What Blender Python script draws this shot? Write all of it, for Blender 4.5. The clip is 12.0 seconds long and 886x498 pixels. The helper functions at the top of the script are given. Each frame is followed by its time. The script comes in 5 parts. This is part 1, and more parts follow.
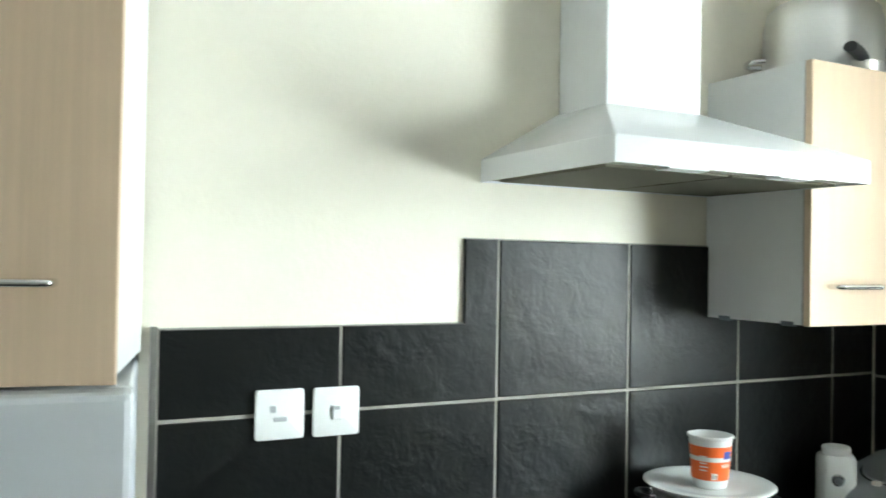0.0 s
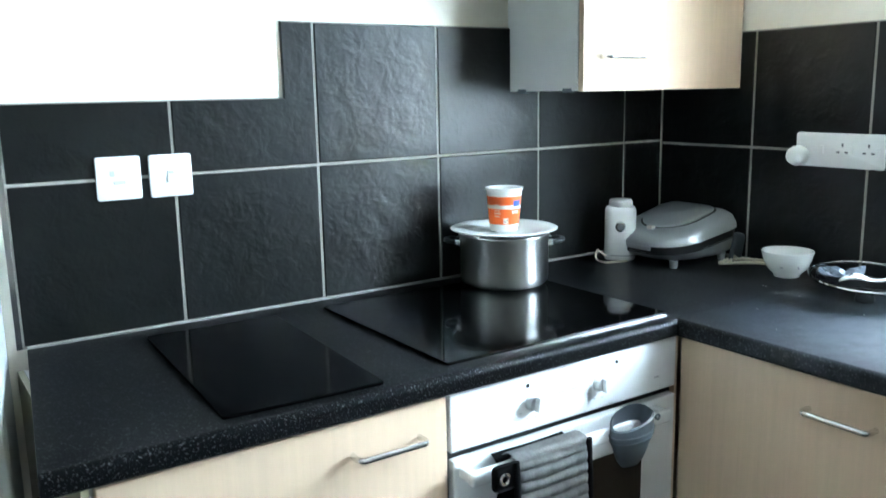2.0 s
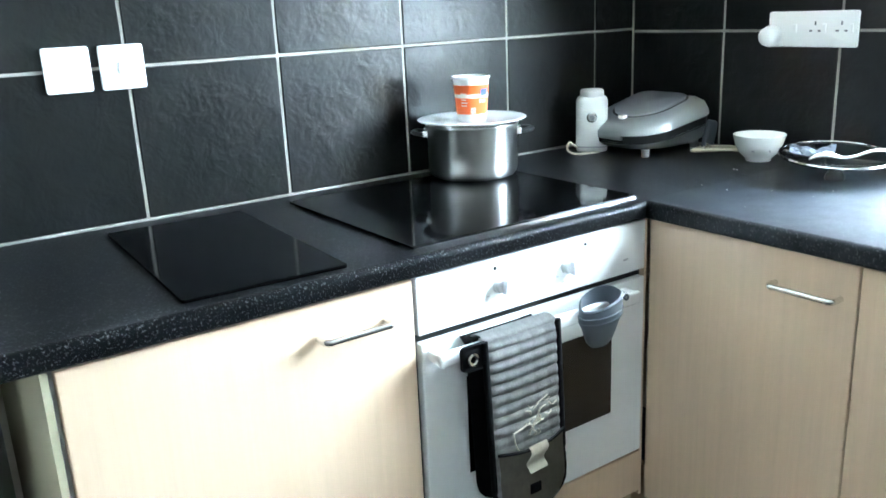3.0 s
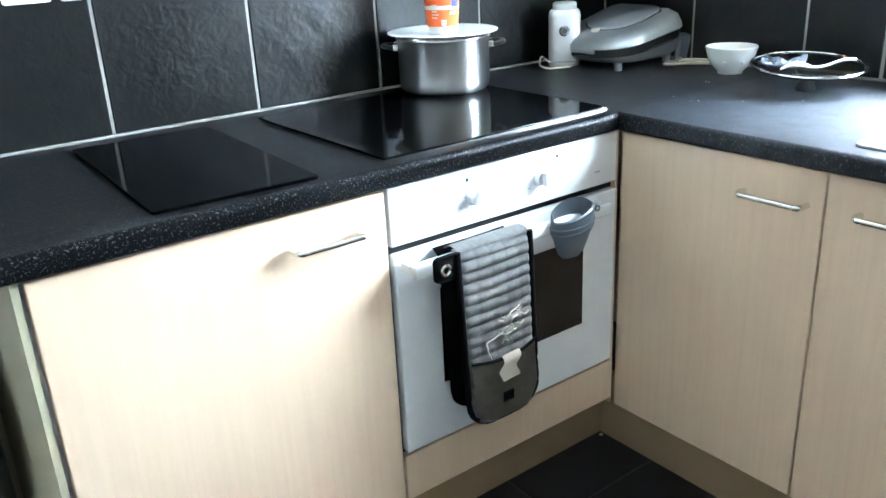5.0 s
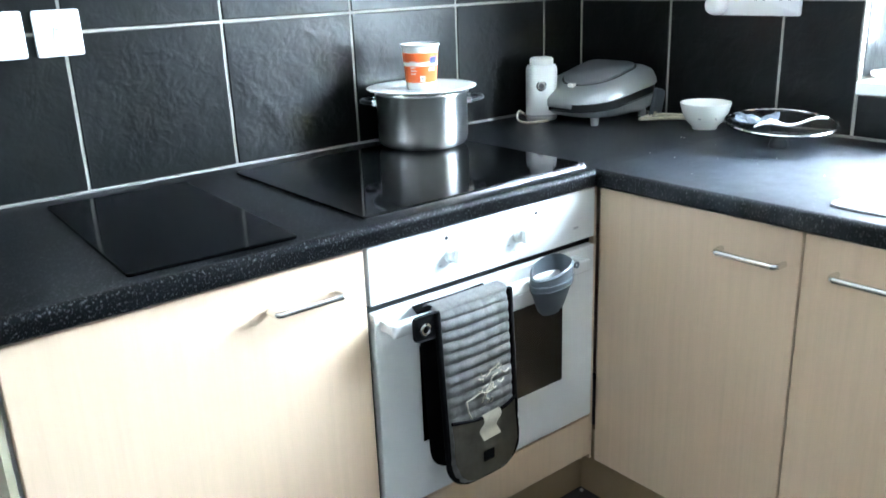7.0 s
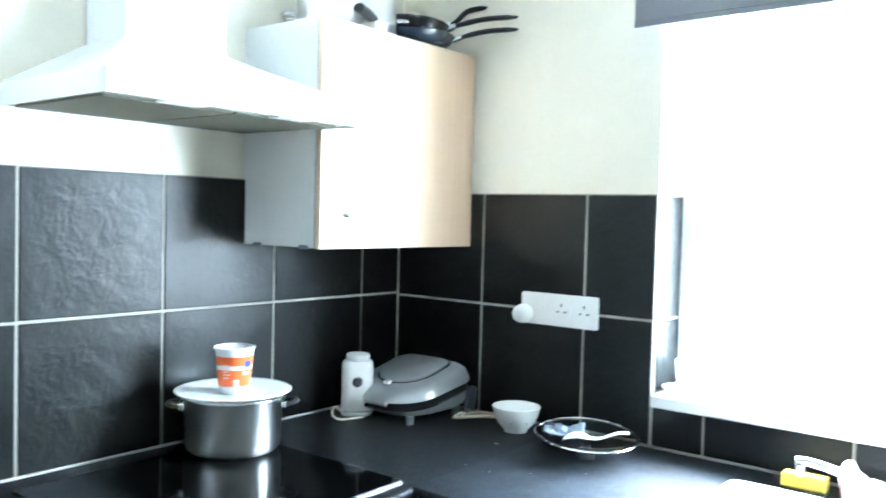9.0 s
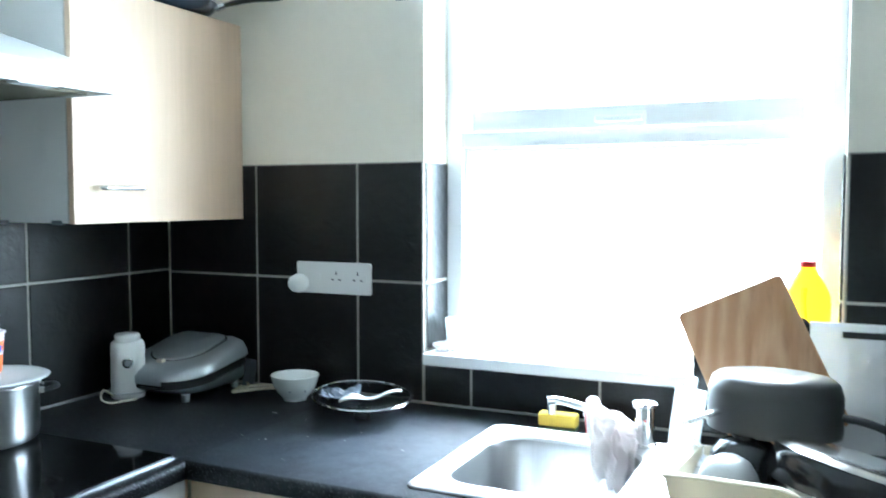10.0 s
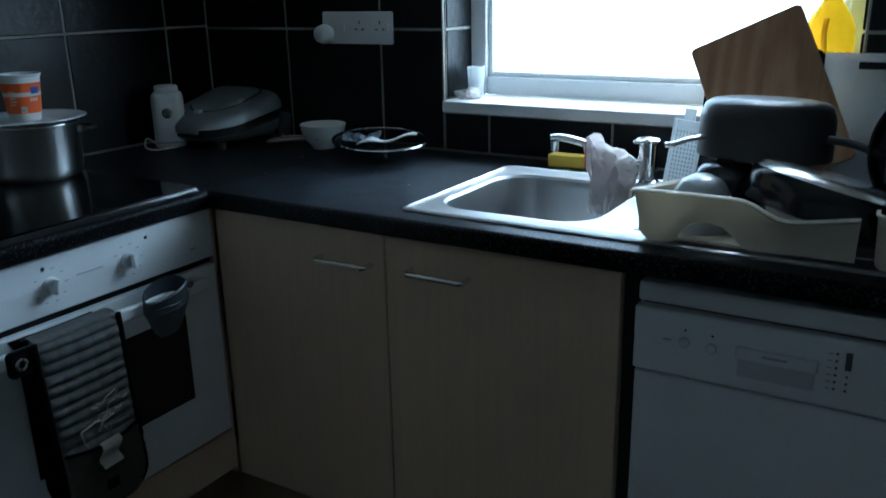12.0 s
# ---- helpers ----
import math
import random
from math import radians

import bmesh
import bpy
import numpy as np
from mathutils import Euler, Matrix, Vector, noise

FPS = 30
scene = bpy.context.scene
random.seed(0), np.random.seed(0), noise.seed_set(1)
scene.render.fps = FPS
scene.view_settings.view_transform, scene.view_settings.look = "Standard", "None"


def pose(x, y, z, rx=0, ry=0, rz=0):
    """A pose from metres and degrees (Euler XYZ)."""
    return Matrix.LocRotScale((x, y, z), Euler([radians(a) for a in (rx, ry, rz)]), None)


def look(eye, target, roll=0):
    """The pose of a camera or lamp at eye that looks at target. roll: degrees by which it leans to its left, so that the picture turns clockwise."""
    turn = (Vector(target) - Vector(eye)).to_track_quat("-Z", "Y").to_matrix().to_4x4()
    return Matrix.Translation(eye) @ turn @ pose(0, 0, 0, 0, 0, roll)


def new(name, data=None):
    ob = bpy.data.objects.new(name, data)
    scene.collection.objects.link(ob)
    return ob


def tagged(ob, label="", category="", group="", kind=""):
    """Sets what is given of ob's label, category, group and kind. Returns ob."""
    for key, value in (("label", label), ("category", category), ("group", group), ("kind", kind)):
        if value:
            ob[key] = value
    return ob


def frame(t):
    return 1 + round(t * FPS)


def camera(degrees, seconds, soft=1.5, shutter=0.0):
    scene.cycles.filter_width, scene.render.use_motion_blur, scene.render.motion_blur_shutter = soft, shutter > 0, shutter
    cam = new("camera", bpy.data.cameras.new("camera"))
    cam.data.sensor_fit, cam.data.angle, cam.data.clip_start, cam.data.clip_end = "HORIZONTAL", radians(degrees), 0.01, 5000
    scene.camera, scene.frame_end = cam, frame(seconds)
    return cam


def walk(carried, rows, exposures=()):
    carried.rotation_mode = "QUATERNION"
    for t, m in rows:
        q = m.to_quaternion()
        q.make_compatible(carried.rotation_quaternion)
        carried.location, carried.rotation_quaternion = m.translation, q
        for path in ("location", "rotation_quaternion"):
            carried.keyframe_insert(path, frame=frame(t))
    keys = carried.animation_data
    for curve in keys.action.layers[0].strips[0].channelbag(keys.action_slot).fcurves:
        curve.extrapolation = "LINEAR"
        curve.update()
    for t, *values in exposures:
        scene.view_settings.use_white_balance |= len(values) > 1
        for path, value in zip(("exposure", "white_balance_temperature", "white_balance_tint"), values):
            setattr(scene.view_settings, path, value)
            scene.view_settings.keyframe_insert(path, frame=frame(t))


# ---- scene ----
cam = camera(56.0, 12.0, shutter=0.35)
PATH = [
    (0, (-2.037, -1.446, 1.508), (-1.121, 0.332, 1.538), 1.0),
    (0.5, (-2.007, -1.551, 1.5), (-0.993, 0.172, 1.484), 0.7),
    (1, (-2.004, -1.679, 1.448), (-0.946, 0.012, 1.307), -0.1),
    (1.5, (-2.009, -1.759, 1.436), (-0.958, -0.081, 1.155), -1.2),
    (2, (-2.009, -1.779, 1.397), (-0.917, -0.145, 1.023), -1.1),
    (2.5, (-1.996, -1.783, 1.36), (-0.905, -0.175, 0.885), -1.8),
    (3, (-1.975, -1.791, 1.321), (-0.882, -0.212, 0.764), -2.6),
    (5, (-1.979, -1.801, 1.292), (-0.875, -0.298, 0.57), -2.8),
    (5.5, (-1.983, -1.791, 1.286), (-0.865, -0.31, 0.54), -2.7),
    (6, (-1.984, -1.786, 1.288), (-0.855, -0.313, 0.543), -2.1),
    (6.5, (-1.982, -1.785, 1.292), (-0.829, -0.311, 0.587), -1.9),
    (8.5, (-1.938, -1.769, 1.455), (-0.559, -0.339, 1.219), 0.4),
    (9, (-1.944, -1.738, 1.474), (-0.386, -0.487, 1.395), 1.5),
    (9.5, (-1.938, -1.775, 1.463), (-0.235, -0.727, 1.412), 0.8),
    (10, (-1.943, -1.809, 1.444), (-0.13, -0.973, 1.325), 0.0),
    (10.5, (-1.934, -1.853, 1.419), (-0.122, -1.05, 1.153), -0.3),
    (11, (-1.905, -1.912, 1.387), (-0.176, -0.997, 0.973), -0.7),
    (11.5, (-1.899, -1.966, 1.353), (-0.212, -1.018, 0.85), -0.1),
    (12, (-1.906, -2.013, 1.323), (-0.278, -1.014, 0.73), -1.2),
]
EXPOSURES = [(0, 2.44, 6600, 4), (1.0, 2.38, 6400, 4), (1.5, 2.49, 6150, 3), (2.0, 3.12, 5650, 3), (3.0, 3.85, 5700, 4), (5.0, 3.88, 5700, 8), (6.5, 3.84, 5700, 8), (8.5, 3.73, 5550, 5), (9.5, 3.6, 5500, 4.5), (10.0, 2.73, 5450, 4), (10.5, 1.74, 5220, 3), (11.0, 0.45, 5050, 1), (12.0, 0.0, 4950, 0)]
walk(cam, [(t, look(eye, target, roll)) for t, eye, target, roll in PATH], EXPOSURES)

# ---- world and light ----
world = bpy.data.worlds.new("sky")
scene.world = world
world.use_nodes = True
wn = world.node_tree
sky = wn.nodes.new("ShaderNodeTexSky")
sky.sky_type, sky.sun_disc = "NISHITA", False
sky.sun_elevation, sky.sun_rotation = radians(48), radians(100)
wn.nodes["Background"].inputs["Strength"].default_value = 0.12
wn.links.new(sky.outputs["Color"], wn.nodes["Background"].inputs["Color"])

day = bpy.data.lights.new("window_daylight", "AREA")
day.shape, day.size, day.size_y, day.energy, day.color = "RECTANGLE", 2.6, 3.0, 125, (0.81, 0.93, 1.0)
day_ob = new("window_daylight", day)
day_ob.matrix_world = look((0.62, -1.35, 2.2), (-1.0, -1.35, 2.2))
sun = bpy.data.lights.new("veiled_sun", "SUN")
sun.energy, sun.angle, sun.color = 3.0, radians(22), (1.0, 0.97, 0.92)
new("veiled_sun", sun).matrix_world = look((4.0, -1.55, 5.4), (-0.2, -1.36, 0.9))


# ---- helpers for building ----
def world_of(ob):
    m = ob.matrix_basis.copy()
    return world_of(ob.parent) @ m if ob.parent else m


def thing(name, at, label, category, group="", turn=0.0, kind=""):
    ob = new(name)
    ob.empty_display_size = 0.05
    ob.matrix_basis = pose(at[0], at[1], at[2], 0, 0, turn)
    return tagged(ob, label, category, group, kind)


def part(name, bm, material, parent=None, label="", local=False, smooth=None):
    """Links a bmesh as one mesh object; world coordinates unless local."""
    if parent and not local:
        bm.transform(world_of(parent).inverted())
    me = bpy.data.meshes.new(name)
    bm.to_mesh(me)
    bm.free()
    for m in material if isinstance(material, (list, tuple)) else (material,):
        me.materials.append(m)
    if smooth is not None:
        me.shade_smooth()
        me.set_sharp_from_angle(angle=radians(smooth))
    ob = new(name, me)
    ob.parent = parent
    if label:
        ob["label"] = label
    return ob


def box(x0, x1, y0, y1, z0, z1, bevel=0.0, seg=2, bm=None, m=None):
    bm = bm or bmesh.new()
    mat = Matrix.LocRotScale(((x0 + x1) / 2, (y0 + y1) / 2, (z0 + z1) / 2), None, (abs(x1 - x0), abs(y1 - y0), abs(z1 - z0)))
    r = bmesh.ops.create_cube(bm, size=1, matrix=(m @ mat) if m else mat)
    if bevel:
        edges = {e for v in r["verts"] for e in v.link_edges}
        bmesh.ops.bevel(bm, geom=list(edges), offset=bevel, segments=seg, profile=0.5, affect="EDGES")
    return bm


def lathe(profile, at=(0, 0, 0), n=40, bm=None, m=None, sx=1.0, sy=1.0):
    """Turns (radius, height) pairs round the z axis; radius 0 closes the end."""
    bm = bm or bmesh.new()
    m = m or Matrix.Translation(at)
    rings = []
    for r, z in profile:
        if r < 1e-6:
            rings.append([bm.verts.new(m @ Vector((0, 0, z)))])
        else:
            rings.append([bm.verts.new(m @ Vector((r * sx * math.cos(2 * math.pi * i / n), r * sy * math.sin(2 * math.pi * i / n), z))) for i in range(n)])
    for a, b in zip(rings, rings[1:]):
        for i in range(n):
            j = (i + 1) % n
            if len(a) == 1 and len(b) > 1:
                bm.faces.new((a[0], b[j], b[i]))
            elif len(b) == 1 and len(a) > 1:
                bm.faces.new((a[i], a[j], b[0]))
            elif len(a) > 1:
                bm.faces.new((a[i], a[j], b[j], b[i]))
    bmesh.ops.recalc_face_normals(bm, faces=bm.faces)
    return bm


def tube(path, r, n=10, bm=None, flat=1.0):
    """A round bar along a path of points, closed at both ends."""
    bm = bm or bmesh.new()
    pts = [Vector(p) for p in path]
    rings = []
    up = Vector((0, 0, 1))
    for i, p in enumerate(pts):
        d = (pts[min(i + 1, len(pts) - 1)] - pts[max(i - 1, 0)]).normalized()
        s = d.cross(up)
        if s.length < 0.05:
            s = d.cross(Vector((0, 1, 0)))
        s.normalize()
        u = s.cross(d).normalized()
        rr = r[i] if isinstance(r, (list, tuple)) else r
        rings.append([bm.verts.new(p + rr * (math.cos(2 * math.pi * k / n) * s + flat * math.sin(2 * math.pi * k / n) * u)) for k in range(n)])
    for a, b in zip(rings, rings[1:]):
        for k in range(n):
            bm.faces.new((a[k], a[(k + 1) % n], b[(k + 1) % n], b[k]))
    bm.faces.new(rings[0][::-1])
    bm.faces.new(rings[-1])
    bmesh.ops.recalc_face_normals(bm, faces=bm.faces)
    return bm


def smooth_path(points, n=8):
    """Catmull-Rom through the points."""
    p = [Vector(q) for q in points]
    p = [2 * p[0] - p[1]] + p + [2 * p[-1] - p[-2]]
    out = []
    for i in range(1, len(p) - 2):
        for k in range(n):
            t = k / n
            out.append(0.5 * (2 * p[i] + (p[i + 1] - p[i - 1]) * t + (2 * p[i - 1] - 5 * p[i] + 4 * p[i + 1] - p[i + 2]) * t * t + (3 * p[i] - p[i - 1] - 3 * p[i + 1] + p[i + 2]) * t ** 3))
    return out + [p[-2]]


def prism(outline, h, m=None, bm=None, bevel=0.0, seg=2):
    """A flat outline in xy, h thick along z."""
    bm = bm or bmesh.new()
    m = m or Matrix()
    lo = [bm.verts.new(m @ Vector((x, y, 0))) for x, y in outline]
    hi = [bm.verts.new(m @ Vector((x, y, h))) for x, y in outline]
    n = len(outline)
    faces = [bm.faces.new(lo[::-1]), bm.faces.new(hi)] + [bm.faces.new((lo[i], lo[(i + 1) % n], hi[(i + 1) % n], hi[i])) for i in range(n)]
    bmesh.ops.recalc_face_normals(bm, faces=faces)
    if bevel:
        edges = {e for f in faces[:2] for e in f.edges}
        bmesh.ops.bevel(bm, geom=list(edges), offset=bevel, segments=seg, profile=0.5, affect="EDGES")
    return bm


def rounded(w, h, r, n=6, cx=0.0, cy=0.0):
    """The outline of a rectangle with round corners."""
    out = []
    for ax, ay, a0 in ((w / 2 - r, h / 2 - r, 0), (-w / 2 + r, h / 2 - r, 90), (-w / 2 + r, -h / 2 + r, 180), (w / 2 - r, -h / 2 + r, 270)):
        for k in range(n + 1):
            a = radians(a0 + 90 * k / n)
            out.append((cx + ax + r * math.cos(a), cy + ay + r * math.sin(a)))
    return out


def loft(rings, bm=None, cap_start=True, cap_end=True):
    """Skins rings of equally many points."""
    bm = bm or bmesh.new()
    vs = [[bm.verts.new(p) for p in ring] for ring in rings]
    n = len(vs[0])
    for a, b in zip(vs, vs[1:]):
        for k in range(n):
            bm.faces.new((a[k], a[(k + 1) % n], b[(k + 1) % n], b[k]))
    if cap_start:
        bm.faces.new(vs[0][::-1])
    if cap_end:
        bm.faces.new(vs[-1])
    bmesh.ops.recalc_face_normals(bm, faces=bm.faces)
    return bm


# ---- materials ----
def material(name, base, rough=0.5, metal=0.0, grain=0.06, scale=(30, 30, 30), bump=0.0, bump_scale=60.0, stain=0.06, random_piece=0.0, spec=0.5, coat=0.0, rough_var=0.08, tint=None, cleft=False):
    """Base colour with fine grain, wide stains, rough variation and bump, in metres."""
    m = bpy.data.materials.new(name)
    m.use_nodes = True
    nt = m.node_tree
    b = nt.nodes["Principled BSDF"]
    geo = nt.nodes.new("ShaderNodeTexCoord")
    mp = nt.nodes.new("ShaderNodeMapping")
    mp.inputs["Scale"].default_value = scale
    nt.links.new(geo.outputs["Object"], mp.inputs["Vector"])
    fine = nt.nodes.new("ShaderNodeTexNoise")
    fine.inputs["Scale"].default_value, fine.inputs["Detail"].default_value, fine.inputs["Roughness"].default_value = 1.0, 6, 0.65
    nt.links.new(mp.outputs["Vector"], fine.inputs["Vector"])
    wide = nt.nodes.new("ShaderNodeTexNoise")
    wide.inputs["Scale"].default_value, wide.inputs["Detail"].default_value = 3.5, 4
    nt.links.new(geo.outputs["Object"], wide.inputs["Vector"])
    add = nt.nodes.new("ShaderNodeMath")
    add.operation = "MULTIPLY_ADD"
    nt.links.new(fine.outputs["Fac"], add.inputs[0])
    add.inputs[1].default_value = grain
    w2 = nt.nodes.new("ShaderNodeMath")
    w2.operation = "MULTIPLY_ADD"
    nt.links.new(wide.outputs["Fac"], w2.inputs[0])
    w2.inputs[1].default_value, w2.inputs[2].default_value = stain, 1.0 - (grain + stain) / 2
    nt.links.new(w2.outputs[0], add.inputs[2])
    val = add.outputs[0]
    if random_piece:
        info = nt.nodes.new("ShaderNodeObjectInfo")
        r = nt.nodes.new("ShaderNodeMath")
        r.operation = "MULTIPLY_ADD"
        nt.links.new(info.outputs["Random"], r.inputs[0])
        r.inputs[1].default_value = random_piece
        nt.links.new(val, r.inputs[2])
        val = r.outputs[0]
    mix = nt.nodes.new("ShaderNodeVectorMath")
    mix.operation = "SCALE"
    mix.inputs[0].default_value = base
    nt.links.new(val, mix.inputs["Scale"])
    out = mix.outputs["Vector"]
    if tint:
        cm = nt.nodes.new("ShaderNodeMix")
        cm.data_type = "RGBA"
        ramp = nt.nodes.new("ShaderNodeMapRange")
        ramp.inputs["From Min"].default_value, ramp.inputs["From Max"].default_value = tint[1], tint[2]
        nt.links.new(fine.outputs["Fac"], ramp.inputs["Value"])
        nt.links.new(ramp.outputs[0], cm.inputs["Factor"])
        nt.links.new(out, cm.inputs["A"])
        cm.inputs["B"].default_value = (*tint[0], 1)
        out = cm.outputs["Result"]
    nt.links.new(out, b.inputs["Base Color"])
    rr = nt.nodes.new("ShaderNodeMath")
    rr.operation = "MULTIPLY_ADD"
    nt.links.new(wide.outputs["Fac"], rr.inputs[0])
    rr.inputs[1].default_value, rr.inputs[2].default_value = rough_var, rough - rough_var / 2
    nt.links.new(rr.outputs[0], b.inputs["Roughness"])
    b.inputs["Metallic"].default_value = metal
    b.inputs["Specular IOR Level"].default_value = spec
    b.inputs["Coat Weight"].default_value = coat
    if bump:
        bn = nt.nodes.new("ShaderNodeTexNoise")
        bn.inputs["Scale"].default_value, bn.inputs["Detail"].default_value = bump_scale, 3.5
        if cleft:
            bn.inputs["Distortion"].default_value, bn.inputs["Roughness"].default_value = 0.25, 0.56
            own = nt.nodes.new("ShaderNodeObjectInfo")
            shift_by = nt.nodes.new("ShaderNodeVectorMath")
            shift_by.operation = "MULTIPLY_ADD"
            nt.links.new(own.outputs["Random"], shift_by.inputs[0])
            shift_by.inputs[1].default_value = (31.0, 17.0, 23.0)
            nt.links.new(geo.outputs["Object"], shift_by.inputs[2])
            nt.links.new(shift_by.outputs["Vector"], bn.inputs["Vector"])
            nt.links.new(shift_by.outputs["Vector"], mp.inputs["Vector"])
        else:
            nt.links.new(geo.outputs["Object"], bn.inputs["Vector"])
        bp = nt.nodes.new("ShaderNodeBump")
        bp.inputs["Strength"].default_value, bp.inputs["Distance"].default_value = 1.0, bump
        nt.links.new(bn.outputs["Fac"], bp.inputs["Height"])
        nt.links.new(bp.outputs["Normal"], b.inputs["Normal"])
    return m


PAINT = material("cream_wall_paint", (0.85, 0.80, 0.68), 0.6, bump=0.0006, bump_scale=90, stain=0.07)
# walls out of view: tone picked for how much light they bounce back
FAR_PAINT = material("unseen_wall_paint", (0.44, 0.42, 0.38), 0.6, bump=0.0006, bump_scale=90, stain=0.1)
CEIL = material("white_ceiling_paint", (0.70, 0.69, 0.66), 0.7, bump=0.0006)
WHITE = material("white_enamel", (0.80, 0.81, 0.81), 0.22, grain=0.02, stain=0.03)
CARCASS = material("white_melamine", (0.74, 0.74, 0.72), 0.4, grain=0.02, stain=0.04)
UPVC = material("white_upvc", (0.82, 0.83, 0.83), 0.34, grain=0.02, stain=0.05)
PLASTIC = material("white_plastic", (0.78, 0.78, 0.76), 0.35, grain=0.02, stain=0.04)
FRIDGE = material("grey_white_fridge_enamel", (0.52, 0.53, 0.54), 0.4, grain=0.02, stain=0.05)
BEECH = material("pale_beech_laminate", (0.655, 0.487, 0.340), 0.42, grain=0.24, scale=(80, 80, 3.0), stain=0.12, bump=0.0)
PLINTH = material("brown_beech_plinth", (0.36, 0.255, 0.15), 0.45, grain=0.15, scale=(4, 90, 90), stain=0.15)
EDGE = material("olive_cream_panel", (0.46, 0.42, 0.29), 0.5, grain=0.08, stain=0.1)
WORKTOP = material("black_speckled_worktop", (0.0032, 0.0034, 0.0038), 0.31, grain=0.5, scale=(250, 250, 250), stain=0.3, bump=0.0002, bump_scale=250, tint=((0.092, 0.094, 0.097), 0.555, 0.66), rough_var=0.03, spec=0.08)
TILE = material("black_slate_tile", (0.0042, 0.0046, 0.0045), 0.325, grain=0.6, scale=(14, 14, 14), stain=0.5, bump=0.0036, bump_scale=18, random_piece=0.2, rough_var=0.04, spec=0.33, cleft=True)
# window glare painted as a pale bluish film on the worktop beside the sink
wt = WORKTOP.node_tree
wb = wt.nodes["Principled BSDF"]
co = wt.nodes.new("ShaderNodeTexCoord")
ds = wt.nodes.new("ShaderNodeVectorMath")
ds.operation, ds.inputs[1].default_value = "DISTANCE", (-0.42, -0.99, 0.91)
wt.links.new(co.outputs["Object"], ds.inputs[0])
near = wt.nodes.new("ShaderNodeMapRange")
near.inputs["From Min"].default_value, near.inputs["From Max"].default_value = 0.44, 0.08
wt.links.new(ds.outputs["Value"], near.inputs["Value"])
glare = wt.nodes.new("ShaderNodeTexNoise")
glare.inputs["Scale"].default_value, glare.inputs["Detail"].default_value, glare.inputs["Roughness"].default_value = 16, 6, 0.62
wt.links.new(co.outputs["Object"], glare.inputs["Vector"])
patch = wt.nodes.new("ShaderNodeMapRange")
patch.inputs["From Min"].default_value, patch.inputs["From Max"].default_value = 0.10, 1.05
wt.links.new(glare.outputs["Fac"], patch.inputs["Value"])
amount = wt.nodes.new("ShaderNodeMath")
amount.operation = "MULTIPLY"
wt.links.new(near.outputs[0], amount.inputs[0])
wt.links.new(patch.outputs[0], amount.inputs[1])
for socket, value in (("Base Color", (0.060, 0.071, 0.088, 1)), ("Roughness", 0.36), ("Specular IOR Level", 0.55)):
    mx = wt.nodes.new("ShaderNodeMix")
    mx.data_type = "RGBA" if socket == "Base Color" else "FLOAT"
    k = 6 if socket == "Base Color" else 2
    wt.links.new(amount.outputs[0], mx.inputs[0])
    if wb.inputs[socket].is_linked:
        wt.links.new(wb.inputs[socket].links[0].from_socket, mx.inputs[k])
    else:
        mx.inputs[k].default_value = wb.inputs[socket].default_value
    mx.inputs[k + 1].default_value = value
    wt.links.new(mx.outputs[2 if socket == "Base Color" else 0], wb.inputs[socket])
GROUT = material("beige_grout", (0.34, 0.32, 0.28), 0.85, grain=0.3, stain=0.3)
FLOOR_TILE = material("black_floor_tile", (0.016, 0.016, 0.017), 0.4, grain=0.5, scale=(10, 10, 10), stain=0.4, bump=0.002, bump_scale=14, random_piece=0.3)
DARK_GROUT = material("dark_grout", (0.11, 0.105, 0.10), 0.9, stain=0.3)
GLASS_BLACK = material("black_ceramic_glass", (0.0018, 0.0018, 0.0018), 0.06, grain=0.1, stain=0.1, rough_var=0.04, spec=0.22)
SAVER_GLASS = material("dull_black_glass", (0.0016, 0.0016, 0.0018), 0.09, grain=0.3, stain=0.4, rough_var=0.05, spec=0.08)
OVEN_GLASS = material("dark_oven_glass", (0.012, 0.011, 0.009), 0.08, grain=0.1, stain=0.2, rough_var=0.04)
STEEL = material("brushed_steel", (0.72, 0.71, 0.69), 0.33, metal=1.0, grain=0.08, scale=(3, 3, 260), stain=0.06)
SINK_STEEL = material("satin_sink_steel", (0.62, 0.63, 0.64), 0.315, metal=1.0, grain=0.12, scale=(6, 200, 6), stain=0.1, rough_var=0.05)
HANDLE_STEEL = material("satin_nickel", (0.78, 0.77, 0.75), 0.23, metal=1.0, grain=0.04, stain=0.05, rough_var=0.03)
POT_STEEL = material("turned_steel", (0.74, 0.73, 0.71), 0.31, metal=1.0, grain=0.06, scale=(3, 3, 260), stain=0.06, rough_var=0.04)
turned = POT_STEEL.node_tree.nodes.new("ShaderNodeTangent")
turned.direction_type, turned.axis = "RADIAL", "Z"
POT_STEEL.node_tree.links.new(turned.outputs[0], POT_STEEL.node_tree.nodes["Principled BSDF"].inputs["Tangent"])
POT_STEEL.node_tree.nodes["Principled BSDF"].inputs["Anisotropic"].default_value = 0.8
POT_STEEL.node_tree.nodes["Principled BSDF"].inputs["Anisotropic Rotation"].default_value = 0.25
# sink bowl: the dark room it reflects is put into a darker base
BOWL_STEEL = material("reflection_darkened_steel", (0.40, 0.405, 0.41), 0.36, metal=1.0, grain=0.25, scale=(9, 220, 9), stain=0.35, rough_var=0.10)
CHROME = material("chrome", (0.80, 0.80, 0.80), 0.10, metal=1.0, grain=0.03, stain=0.05)
ALU = material("silver_grey_plastic", (0.48, 0.50, 0.51), 0.31, metal=0.62, grain=0.06, stain=0.08, rough_var=0.03)
BLACK = material("black_plastic", (0.015, 0.015, 0.016), 0.35, grain=0.2, stain=0.2)
